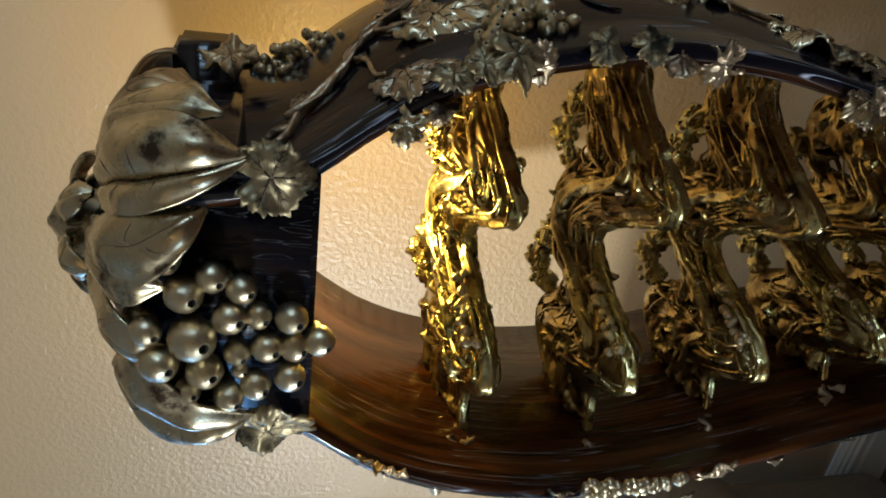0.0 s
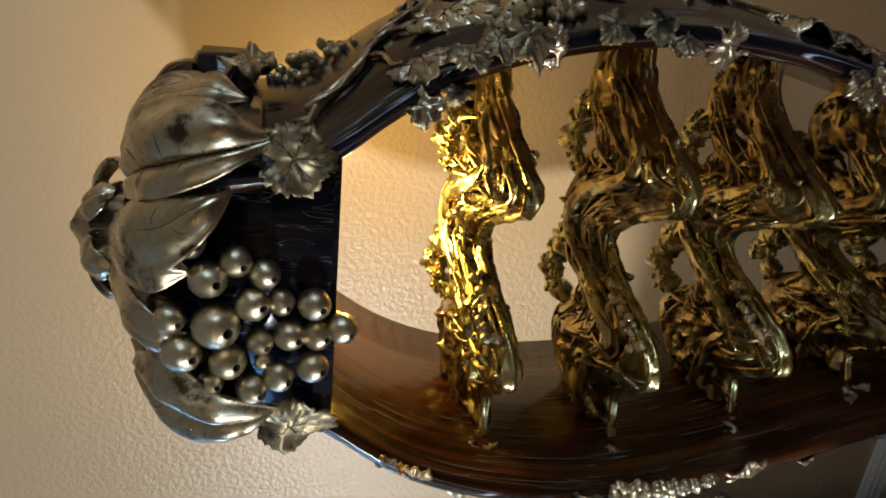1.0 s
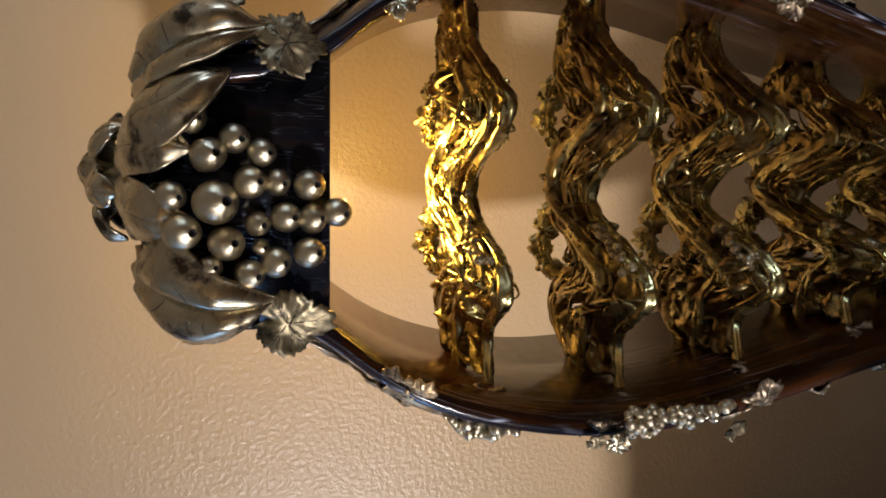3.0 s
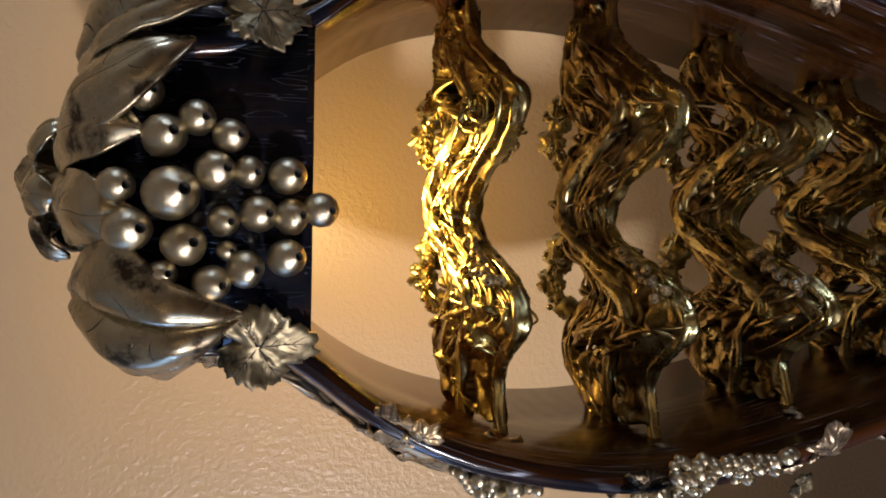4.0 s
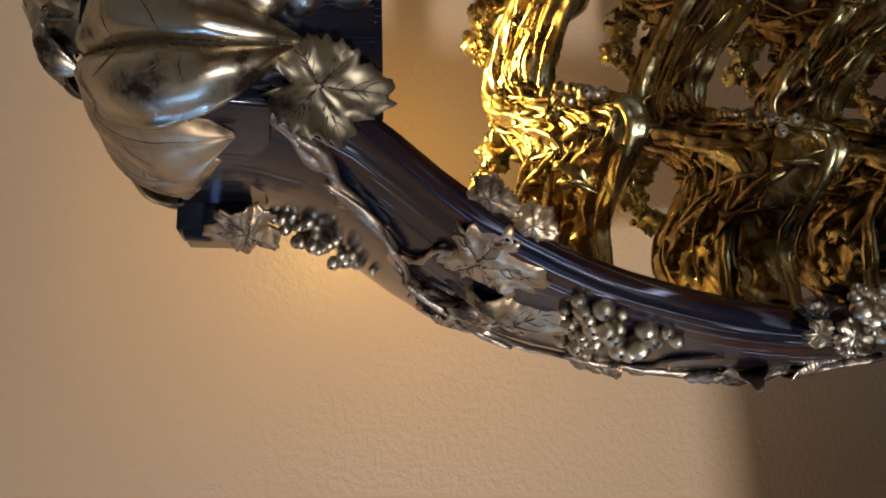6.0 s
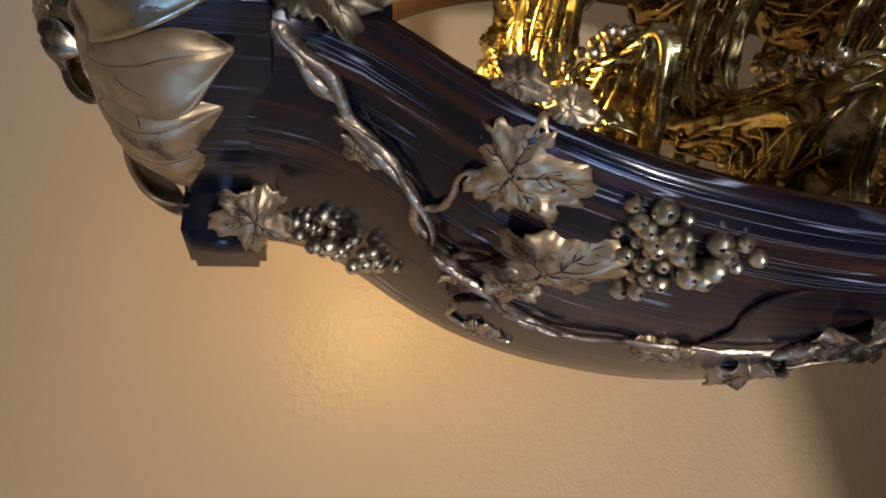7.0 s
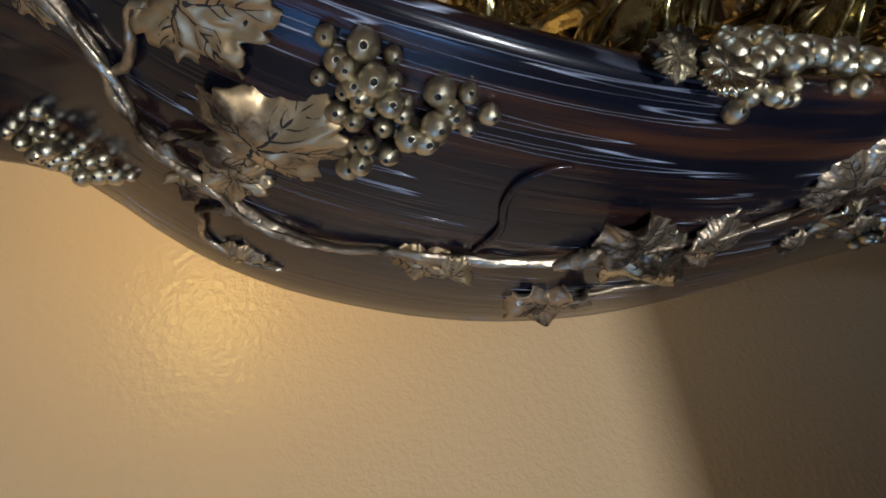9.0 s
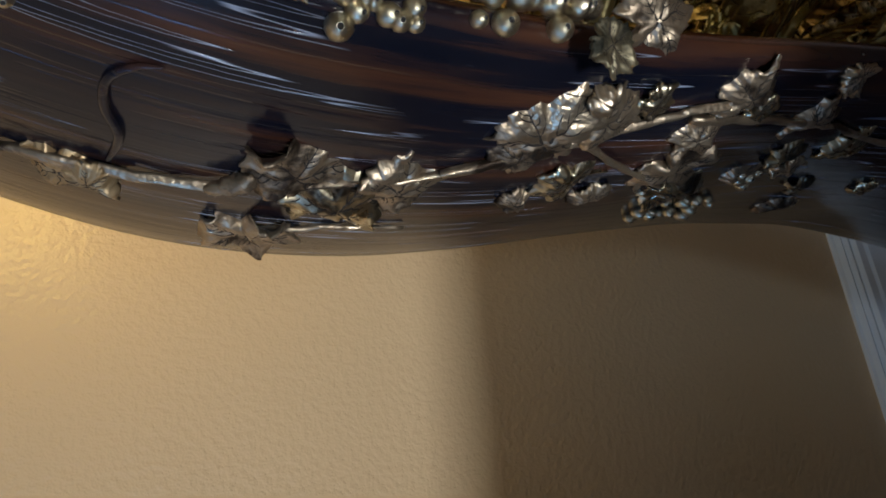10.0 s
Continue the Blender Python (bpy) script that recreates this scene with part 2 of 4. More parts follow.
def vine_leaf(bm, m, size, cup=0.10, ripple=0.03, seed=0, thick=0.0016, tooth=0.075, lines=True, relief=1.0, fine=True, ribs=1.0):
    """A lobed, toothed vine leaf with branching veins, size across, lying in the pose m with its tip along x."""
    rnd = random.Random(seed)
    k, rings = (120, 9) if fine else (66, 6)
    peaks = [(0.0, 1.08), (1.05, 0.92), (-1.05, 0.92), (2.12, 0.78), (-2.12, 0.78)]
    peaks = [(a + rnd.uniform(-0.13, 0.13), r * rnd.uniform(0.86, 1.08)) for a, r in peaks]
    tilt, roll, bend = rnd.uniform(-0.14, 0.14), rnd.uniform(0, 6), rnd.uniform(-0.2, 0.2)

    def gap(a, pa):
        return abs((a - pa + math.pi) % (2 * math.pi) - math.pi)

    def reach(a):
        best = 0.77
        for pa, pr in peaks:
            best = max(best, pr * (1 - 0.32 * min(1.0, gap(a, pa) / 0.56) ** 1.9))
        if math.pi - abs(a) < 0.3:
            best *= 0.30 + 0.70 * (math.pi - abs(a)) / 0.3
        return best * 0.5

    def saw(a):
        return tooth * (2 * ((a * 3.2 + roll) % 1.0) - 1) + 0.3 * tooth * math.sin(a * 29 + seed)

    def place(a, rho):
        r = (0.40 * (1 - rho ** 2) + reach(a) * rho ** 2) * rho * size * (1 + saw(a) * rho ** 6)
        main = min(gap(a, pa) for pa, _ in peaks) * rho
        x0, y0 = math.cos(a) * rho, math.sin(a) * rho
        h = 0.7 * cup * size * (0.5 - 0.75 * rho ** 2)
        h += ripple * size * rho * rho * math.sin(a * 3 + roll)
        h -= ribs * 0.009 * size * math.exp(-(main / 0.08) ** 2) * min(1, rho * 2.5)
        h += ribs * 0.014 * size * math.sin(min(1, main / 0.45) * math.pi) * min(1, rho * 2)
        h += relief * 0.20 * size * noise.noise(Vector((math.cos(a) * rho * 1.4, math.sin(a) * rho * 1.4, seed * 3.3))) * rho
        h += relief * 0.035 * size * noise.noise(Vector((x0 * 5.5, y0 * 5.5, seed * 1.7)))
        h += relief * 0.06 * size * max(0, rho - 0.8) * 5 * math.sin(a * 5 + roll * 2)
        x, y = r * math.cos(a), r * math.sin(a)
        return Vector((x - 0.08 * size + bend * y * y / size, y, h - cup * size * 0.3 + tilt * y))

    def flat(x, y):
        a, rho = math.atan2(y, x), 0.5
        for _ in range(6):
            rho = min(0.98, math.hypot(x, y) / ((0.40 * (1 - rho ** 2) + reach(a) * rho ** 2) * size))
        return place(a, rho)

    tops, lows = [], []
    down = Vector((0, 0, thick))
    mid = place(0.0, 0.0)
    top0, low0 = bm.verts.new(m @ mid), bm.verts.new(m @ (mid - down))
    for j in range(1, rings + 1):
        pts = [place(2 * math.pi * i / k - math.pi, j / rings) for i in range(k)]
        tops.append([bm.verts.new(m @ p) for p in pts])
        lows.append([bm.verts.new(m @ (p - down)) for p in pts])
    grid_faces(bm, tops, True)
    grid_faces(bm, lows[::-1], True)
    for i in range(k):
        j = (i + 1) % k
        bm.faces.new((top0, tops[0][i], tops[0][j]))
        bm.faces.new((low0, lows[0][j], lows[0][i]))
        bm.faces.new((tops[-1][j], tops[-1][i], lows[-1][i], lows[-1][j]))
    if not (lines and fine):
        return
    z = m.to_3x3() @ Vector((0, 0, 1))
    for pa, pr in peaks:
        full = reach(pa) * size
        wave = rnd.uniform(-0.10, 0.10)
        run = [(r * full, pa + wave * r * (1 - r)) for r in np.linspace(0.03, 0.86, 12)]
        ribbon(bm, [m @ flat(r * math.cos(a), r * math.sin(a)) for r, a in run], [z] * 12, [0.019 * size, 0.012 * size, 0.004 * size])
        for s in (-1, 1):
            for f in (0.26, 0.44, 0.60):
                f += rnd.uniform(-0.05, 0.05)
                x0, y0 = f * full * math.cos(pa), f * full * math.sin(pa)
                long = full * (0.40 - 0.26 * f) * rnd.uniform(0.8, 1.25)
                side = []
                for u in np.linspace(0, 1, 6):
                    turn = pa + s * (0.95 - 0.45 * u)
                    side.append(m @ flat(x0 + long * u * math.cos(turn), y0 + long * u * math.sin(turn)))
                ribbon(bm, side, [z] * 6, [0.009 * size, 0.006 * size, 0.002 * size])


def on_grid(rows, i, k):
    """A place between the vertices of a grid of rows."""
    a, b = int(i), int(k)
    f, g = i - a, k - b
    return (rows[a][b].co * (1 - g) + rows[a][b + 1].co * g) * (1 - f) + (rows[a + 1][b].co * (1 - g) + rows[a + 1][b + 1].co * g) * f


def tongue(bm, spine, widths, out, arch=0.35, thick=0.003, n=60, cross=21, lobes=3, seed=0, crease=0.12):
    """A broad fleshy leaf along a spine of points, bulging away from out; half widths along it; lobes 0 is smooth."""
    rnd = random.Random(seed + 50)
    c = [Vector(p) for p in spline(spine, n)]
    wid = np.maximum(spline([(w,) for w in widths], n)[:, 0], 0.0004)
    tops, lows, ups = [], [], []
    for i in range(n):
        way = (c[min(i + 1, n - 1)] - c[max(i - 1, 0)]).normalized()
        up = (c[i] - Vector(out)).normalized()
        up = (up - way * up.dot(way)).normalized()
        ups.append(up)
        side = way.cross(up)
        a, b = [], []
        u = i / (n - 1)
        for k in range(cross):
            v = 2 * k / (cross - 1) - 1
            ph = (u * lobes + 0.35 * (v > 0) + 0.13 * math.sin(seed)) % 1.0
            lobe = ph if ph < 0.82 else 0.82 * (1 - ph) / 0.18
            grow = 0.74 + 0.30 * lobe if u < 0.92 else 0.9
            if not lobes:
                lobe, grow = 0.3, 0.95 + 0.06 * math.sin(u * 9 + seed + 2 * (v > 0))
            edge = (1 - abs(v)) + abs(v) * grow
            fall = abs(v) ** 2 * (0.55 if arch > 0.4 else 0.35)
            h = arch * wid[i] * (1 - v * v) - crease * wid[i] * math.exp(-(v / 0.10) ** 2) - fall * wid[i] * 0.3
            if lobes:
                h -= 0.07 * wid[i] * math.exp(-((ph - 0.92) / 0.09) ** 2) * abs(v)
            h += 0.12 * wid[i] * max(0, abs(v) - 0.84) / 0.16
            p = c[i] + side * (v * wid[i] * edge) + up * h + way * (abs(v) ** 2 * wid[i] * 0.4 * (lobe - 0.3))
            p += noise.noise_vector(p * 45 + Vector((seed, 0, 0))) * 0.0018
            a.append(bm.verts.new(p))
            b.append(bm.verts.new(p - up * thick))
        tops.append(a)
        lows.append(b)
    grid_faces(bm, tops)
    grid_faces(bm, lows[::-1])
    for r in (0, -1):
        for k in range(cross - 1):
            bm.faces.new((tops[r][k], tops[r][k + 1], lows[r][k + 1], lows[r][k]))
    for k in (0, -1):
        for i in range(n - 1):
            bm.faces.new((tops[i][k], tops[i + 1][k], lows[i + 1][k], lows[i][k]))
    # crease line and a few curved tool cuts
    mid, big = cross // 2, max(wid)
    i0, i1 = int(n * 0.25), int(n * 0.85)
    ribbon(bm, [tops[i][mid].co.copy() for i in range(i0, i1)], ups[i0:i1], [0.0, 0.022 * big, 0.03 * big, 0.004 * big])
    for _ in range(2):
        i, k, bend = rnd.uniform(.25, .6) * n, mid + rnd.choice((-1, 1)) * rnd.uniform(.5, 2), rnd.uniform(-4, 6)
        run = [(i + bend * q * q, k + (4.0 if k > mid else -4.0) * q) for q in np.linspace(0, 1, 9)]
        ribbon(bm, [on_grid(tops, x, y) for x, y in run], [ups[int(x)] for x, y in run], [0.0, 0.034 * big, 0.02 * big, 0.0])


def grape_mesh(name, mat, hole=0.24, seg=16):
    """A grape of radius 1 with a drilled dimple at its tip (z), its pit coloured dark as shade."""
    bm = bmesh.new()
    rings = 9
    rows = []
    for j in range(rings):
        a = math.asin(min(1, hole)) + (math.pi - math.asin(min(1, hole))) * j / (rings - 0.4)
        rows.append([bm.verts.new((math.sin(a) * math.cos(2 * math.pi * i / seg), math.sin(a) * math.sin(2 * math.pi * i / seg), math.cos(a) * 1.06)) for i in range(seg)])
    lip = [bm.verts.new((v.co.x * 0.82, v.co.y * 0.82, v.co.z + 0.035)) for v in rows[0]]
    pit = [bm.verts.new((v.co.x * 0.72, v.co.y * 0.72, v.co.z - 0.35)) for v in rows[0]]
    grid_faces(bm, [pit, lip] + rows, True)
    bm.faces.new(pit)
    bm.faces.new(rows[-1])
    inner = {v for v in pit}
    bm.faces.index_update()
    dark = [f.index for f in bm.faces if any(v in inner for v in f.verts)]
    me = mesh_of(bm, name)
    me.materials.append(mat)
    me.materials.append(HOLE_SHADE)
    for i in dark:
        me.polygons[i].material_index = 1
    return me


# ---- the room ----
GROUND, BACK, LEFT, RIGHT, FRONT, TOP = 0.0, 0.36, -2.2, 2.4, -3.2, 2.5


def room():
    bm = bmesh.new()
    for x0, x1, z0, z1 in ((LEFT - 0.15, -1.75, 0, TOP), (-0.95, RIGHT + 0.15, 0, TOP), (-1.75, -0.95, 0, 1.45), (-1.75, -0.95, 2.05, TOP)):
        box(bm, x0, x1, BACK, BACK + 0.15, z0, z1)
    structure("wall_north", bm, WALL, "beige wall with glossy orange-peel paint texture")
    def pierced(name, x0, x1, openings, mat, label):
        """A side wall with window openings (y0, y1, z0, z1) in order of y."""
        bm = bmesh.new()
        y = FRONT
        for y0, y1, z0, z1 in openings:
            box(bm, x0, x1, y, y0, 0, TOP)
            box(bm, x0, x1, y0, y1, 0, z0)
            box(bm, x0, x1, y0, y1, z1, TOP)
            y = y1
        box(bm, x0, x1, y, BACK, 0, TOP)
        structure(name, bm, mat, label)
    pierced("wall_east", RIGHT, RIGHT + 0.15, [(-0.85, -0.05, 0.9, 2.1)], WALL, "beige painted wall with a window")
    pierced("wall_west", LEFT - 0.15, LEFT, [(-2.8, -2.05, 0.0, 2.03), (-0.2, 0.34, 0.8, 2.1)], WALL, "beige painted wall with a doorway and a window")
    bm = bmesh.new()
    for x0, x1, z0, z1 in ((LEFT - 0.15, -1.55, 0, TOP), (-0.55, RIGHT + 0.15, 0, TOP), (-1.55, -0.55, 0, 0.15), (-1.55, -0.55, 1.35, TOP)):
        box(bm, x0, x1, FRONT - 0.15, FRONT, z0, z1)
    structure("wall_south", bm, WALL, "beige painted wall with a low window")
    bm = bmesh.new()
    box(bm, LEFT - 0.15, RIGHT + 0.15, FRONT - 0.15, BACK + 0.15, TOP, TOP + 0.1)
    structure("ceiling", bm, CEIL, "plain cream painted ceiling", "ceiling")
    bm = bmesh.new()
    box(bm, LEFT - 0.15, RIGHT + 0.15, FRONT - 0.15, BACK + 0.15, -0.1, 0)
    structure("floor", bm, FLOOR, "brown wooden floor", "floor")
    # moulded baseboard: ridged profile swept along the wall
    prof = [(0, 0), (0.018, 0), (0.018, 0.062), (0.014, 0.066), (0.018, 0.071), (0.018, 0.084), (0.013, 0.088), (0.015, 0.095), (0.010, 0.099), (0.012, 0.104), (0.006, 0.108), (0.004, 0.112), (0, 0.112)]
    bm = bmesh.new()
    rows = [[bm.verts.new((x, BACK - d, z)) for d, z in prof] for x in (LEFT, RIGHT)]
    grid_faces(bm, rows)
    structure("baseboard", bm, TRIM, "white glossy moulded baseboard along the wall", "baseboard")


room()


def sofa():
    """Grey sofa beside the rack; its high back is unseen, placed to throw the shade on the lower wall."""
    ob = thing("sofa", (-1.16, -0.1, 0), "grey upholstered sofa with a rounded arm beside the wall", "sofa")
    bm = bmesh.new()
    box(bm, -1.75, -0.545, -0.40, 0.31, 0.08, 0.40, 0.03)
    part("seat", bm, FABRIC, ob)
    # unseen back, its height set by the shadow edge on the wall
    bm = bmesh.new()
    box(bm, -1.80, -0.44, -0.50, -0.36, 0.08, 0.712, 0.03)
    part("shade_backrest", bm, FABRIC, ob)
    bm = bmesh.new()
    rows = []
    for y in np.linspace(-0.40, 0.31, 12):
        e = 0.02 * max(0, abs(y + 0.045) / 0.355) ** 8
        rows.append([bm.verts.new((-0.588 + (0.105 - e) * math.cos(a), y, 0.485 + (0.105 - e) * math.sin(a))) for a in np.linspace(0, 2 * math.pi, 24, endpoint=False)])
    grid_faces(bm, rows, True)
    bm.faces.new(rows[0])
    bm.faces.new(rows[-1])
    part("arm", bm, FABRIC, ob)
    for x in (-1.7, -0.62):
        for y in (-0.42, 0.24):
            bm = bmesh.new()
            tube(bm, [(x, y, 0), (x, y, 0.05), (x, y, 0.12)], [0.018, 0.022, 0.026], 4, 10)
            part("leg", bm, WOOD, ob)


sofa()


# ---- the wine rack: two barrel staves, a carved head and vine rungs ----
DATUM = 1.08
rack = thing("wine_rack", (0, 0.075, 0), "tall dark oak barrel-stave wine rack with silvered grapevine ornament", "wine rack")
D0, D1 = -0.030, 0.185
HALF = [(-0.12, 0.085), (-0.04, 0.096), (-0.01, 0.122), (0.02, 0.146), (0.06, 0.166), (0.10, 0.178), (0.15, 0.188), (0.20, 0.191), (0.26, 0.187), (0.31, 0.178), (0.36, 0.167), (0.42, 0.152), (0.52, 0.130), (0.64, 0.115), (0.70, 0.116), (0.77, 0.121), (0.92, 0.142), (1.08, 0.17)]
HS, HW = [a for a, _ in HALF], [b for _, b in HALF]
SKEW = 0.08


def at(s, d, w):
    """s metres below the datum, d behind the front, w to the right of the middle."""
    return Vector((w + SKEW * (d - 0.075), d, DATUM - s))


def half(s):
    return float(np.interp([s - 0.02, s - 0.01, s, s + 0.01, s + 0.02], HS, HW).mean())


def crown(d):
    """How far the rounded outer face of a stave stands out, by depth."""
    return 0.004 - (0.017 if d < 0.068 else 0.007) * ((d - 0.068) / 0.1) ** 2


def on_stave(side, s, d, lift=0.0):
    """A point on the outer face of a stave, curving round its front edge."""
    over = max(0.0, D0 + 0.006 - d)
    return at(s, max(d, D0 - 0.002) - (lift if over else 0), side * (half(s) + crown(max(d, D0)) + (0 if over else lift) - over))


def stave_normal(side, s, d=0.05):
    slope = (half(s + 0.01) - half(s - 0.01)) / 0.02
    lean = -0.9 if d < D0 + 0.012 else 2.2 * (d - 0.068)
    return Vector((side, lean, slope)).normalized()


def stave(side):
    bm = bmesh.new()
    rows = []
    thick, e = 0.025, 0.0065
    for s in np.linspace(-0.10, 1.08, 70):
        h = half(s)
        outer = [(d, h + crown(d)) for d in np.linspace(D0 + e, D1 - e, 12)]
        f, g = outer[0][1], outer[-1][1]
        sec = outer + [(D1 - e * .3, g - e * .3), (D1, g - e), (D1, h - thick + e), (D1 - e, h - thick), (D0 + e, h - thick), (D0 + e * .3, h - thick + e * .3), (D0, h - thick + e), (D0, f - e), (D0 + e * .3, f - e * .3)]
        rows.append([bm.verts.new(at(s, d, side * w)) for d, w in sec])
    grid_faces(bm, rows, True)
    bm.faces.new(rows[0])
    bm.faces.new(rows[-1])
    # inner faces take the oak coloured as lit by the rack lamp
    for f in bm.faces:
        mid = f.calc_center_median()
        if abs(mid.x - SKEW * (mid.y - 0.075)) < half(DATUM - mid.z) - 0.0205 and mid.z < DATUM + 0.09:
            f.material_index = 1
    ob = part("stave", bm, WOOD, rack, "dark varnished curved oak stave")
    ob.data.materials.append(LAMPLIT_WOOD)
    return ob


LEFT_STAVE, RIGHT_STAVE = stave(-1), stave(1)


def wedge(bm, s0, s1, d0, d1, w0, w1, bev, in0=0.0):
    """A block between two heights; its top is drawn in by in0 front and back."""
    r = bmesh.ops.create_cube(bm, size=1)
    for v in r["verts"]:
        low = v.co.z < 0
        d = d1 - (0 if low else in0) if v.co.y > 0 else d0 + (0 if low else in0)
        v.co = at(s1 if low else s0, d, (w1 if low else w0) * (1 if v.co.x > 0 else -1))
    edges = list({e for v in r["verts"] for e in v.link_edges})
    bmesh.ops.bevel(bm, geom=edges, offset=bev, segments=2, affect="EDGES")


def head():
    bm = bmesh.new()
    wedge(bm, -0.120, -0.022, -0.034, 0.168, 0.078, 0.093, 0.004, 0.012)
    wedge(bm, -0.158, -0.110, -0.014, 0.150, 0.030, 0.074, 0.008, 0.050)
    ob = part("head_block", bm, HEAD_WOOD, rack, "near-black varnished carved head block")
    bm = bmesh.new()
    wedge(bm, -0.117, -0.074, 0.116, 0.166, 0.113, 0.113, 0.004)
    part("cross_piece", bm, HEAD_WOOD, rack)
    for side in (-1, 1):
        bm = bmesh.new()
        box(bm, -0.006, 0.006, -0.03, 0.10, DATUM + 0.066, DATUM + 0.112, 0.002)
        bmesh.ops.translate(bm, verts=bm.verts, vec=(side * 0.090, 0, 0))
        part("side_panel", bm, HEAD_WOOD, rack)
    # brass bulb holder under the back of the head
    bm = bmesh.new()
    tube(bm, [at(-0.030, 0.142, 0.0), at(-0.024, 0.142, 0.0), at(-0.0215, 0.142, 0.0)], [0.010, 0.010, 0.008], 5, 16)
    part("bulb_holder", bm, GILT, rack)
    return ob


head()


def dented(me, seed):
    """A copy of a grape, pressed out of round."""
    me = me.copy()
    for v in me.vertices:
        v.co = v.co * (1 + 0.09 * noise.noise(v.co * 1.3 + Vector((seed * 4.1, 0, 0))))
        v.co.x *= 1 + 0.08 * math.sin(seed * 2.2)
        v.co.y *= 1 + 0.08 * math.cos(seed * 1.7)
    return me


GRAPE = grape_mesh("silver_grape", GRAPE_SILVER, 0.27)
GRAPES = [GRAPE] + [dented(GRAPE, k) for k in (1, 2, 3, 4)]
GRAPE_TURN = random.Random(4)


def grape_at(parent, p, normal, r):
    q = Vector(normal).to_track_quat("Z", "Y").to_matrix().to_4x4()
    return placed("grape", GRAPE_TURN.choice(GRAPES), Matrix.Translation(p) @ q @ Matrix.Diagonal((r, r, r * 1.04, 1)), parent)


def head_grapes():
    bm = bmesh.new()
    tube(bm, [at(-0.128, -0.026, 0.0), at(-0.120, -0.031, 0.0), at(-0.114, -0.034, -0.002)], [0.005, 0.006, 0.005], 8, 8, rough=.001)
    bunch = part("grape_bunch", bm, SILVER, rack, "large bunch of silvered bronze grapes")
    spots = [(-.104, .044, 8.0), (-.095, .023, 10.5), (-.080, .033, 8.3), (-.064, .025, 7.8), (-.071, .007, 9), (-.055, .007, 7.2), (-.036, .006, 8.8), (-.091, -.005, 13),
             (-.116, -.002, 8), (-.110, -.023, 10), (-.085, -.030, 9.3), (-.067, -.018, 7.8), (-.050, -.014, 8.6), (-.034, -.015, 8), (-.019, -.011, 8), (-.065, -.033, 4.6),
             (-.095, -.045, 7.5), (-.072, -.049, 9), (-.056, -.042, 8.3), (-.036, -.036, 8.8)]
    for i, (s, w, r) in enumerate(spots):
        r = r * (0.00104 if r > 12 else 0.00110)
        turn = Vector((0.10 * math.sin(i * 2.1), -1, -0.62 + 0.12 * math.sin(i * 1.3)))
        p = at(s, -0.036 - 0.75 * r, w)
        grape_at(bunch, p, turn, r)
        stem = bmesh.new()
        tube(stem, [p + Vector((0, r * 1.8, 0.002)), p + Vector((0, r * 0.9, 0.001)), p + Vector((0, r * 0.4, 0))], [r * .5, r * .5, r * .6], 4, 8)
        part("stalk", stem, SILVER, bunch)
    return bunch


head_grapes()


def folded_leaf(bm, crease, sides, core, thick=0.0022, n=56, cross=14, seed=0):
    """A leaf folded along its midrib: on each side a swelling half between the crease and a margin of its own (points, swell)."""
    rnd = random.Random(seed)
    c = [Vector(p) for p in spline(crease, n)]
    for points, swell in sides:
        e = [Vector(p) for p in spline(points, n)]
        tops, lows, ups = [], [], []
        for i in range(n):
            a, b, nor = [], [], []
            wide = (e[i] - c[i]).length
            for k in range(cross + 1):
                v = k / cross
                p = c[i].lerp(e[i], v)
                up = (p - core).normalized()
                p = p + up * wide * (swell * math.sin(math.pi * v ** .75) + .07 * max(0, v - .86) / .14)
                p += up * .0022 * noise.noise(p * 55 + Vector((seed, 0, 0))) * min(1, 4 * v)
                a.append(bm.verts.new(p))
                b.append(bm.verts.new(p - up * thick))
                nor.append(up)
            tops.append(a)
            lows.append(b)
            ups.append(nor)
        grid_faces(bm, tops)
        grid_faces(bm, lows[::-1])
        for r in (0, -1):
            for k in range(cross):
                bm.faces.new((tops[r][k], tops[r][k + 1], lows[r][k + 1], lows[r][k]))
        for k in (0, -1):
            for i in range(n - 1):
                bm.faces.new((tops[i][k], tops[i + 1][k], lows[i + 1][k], lows[i][k]))
        for i in (rnd.uniform(.16, .26), rnd.uniform(.40, .55)):
            i, k, bend = i * n, rnd.uniform(.4, 2), rnd.uniform(-5, 5)
            run = [(i + bend * q * q, k + 4.5 * q) for q in np.linspace(0, 1, 10)]
            ribbon(bm, [on_grid(tops, x, y) for x, y in run], [ups[int(x)][int(y)] for x, y in run], [0.0, .0008, .0005, 0.0])
    mid = [(p + (p - core).normalized() * .0004) for p in c[4:-4]]
    ribbon(bm, mid, [(p - core).normalized() for p in mid], [0.0, .0012, .0010, .0002])


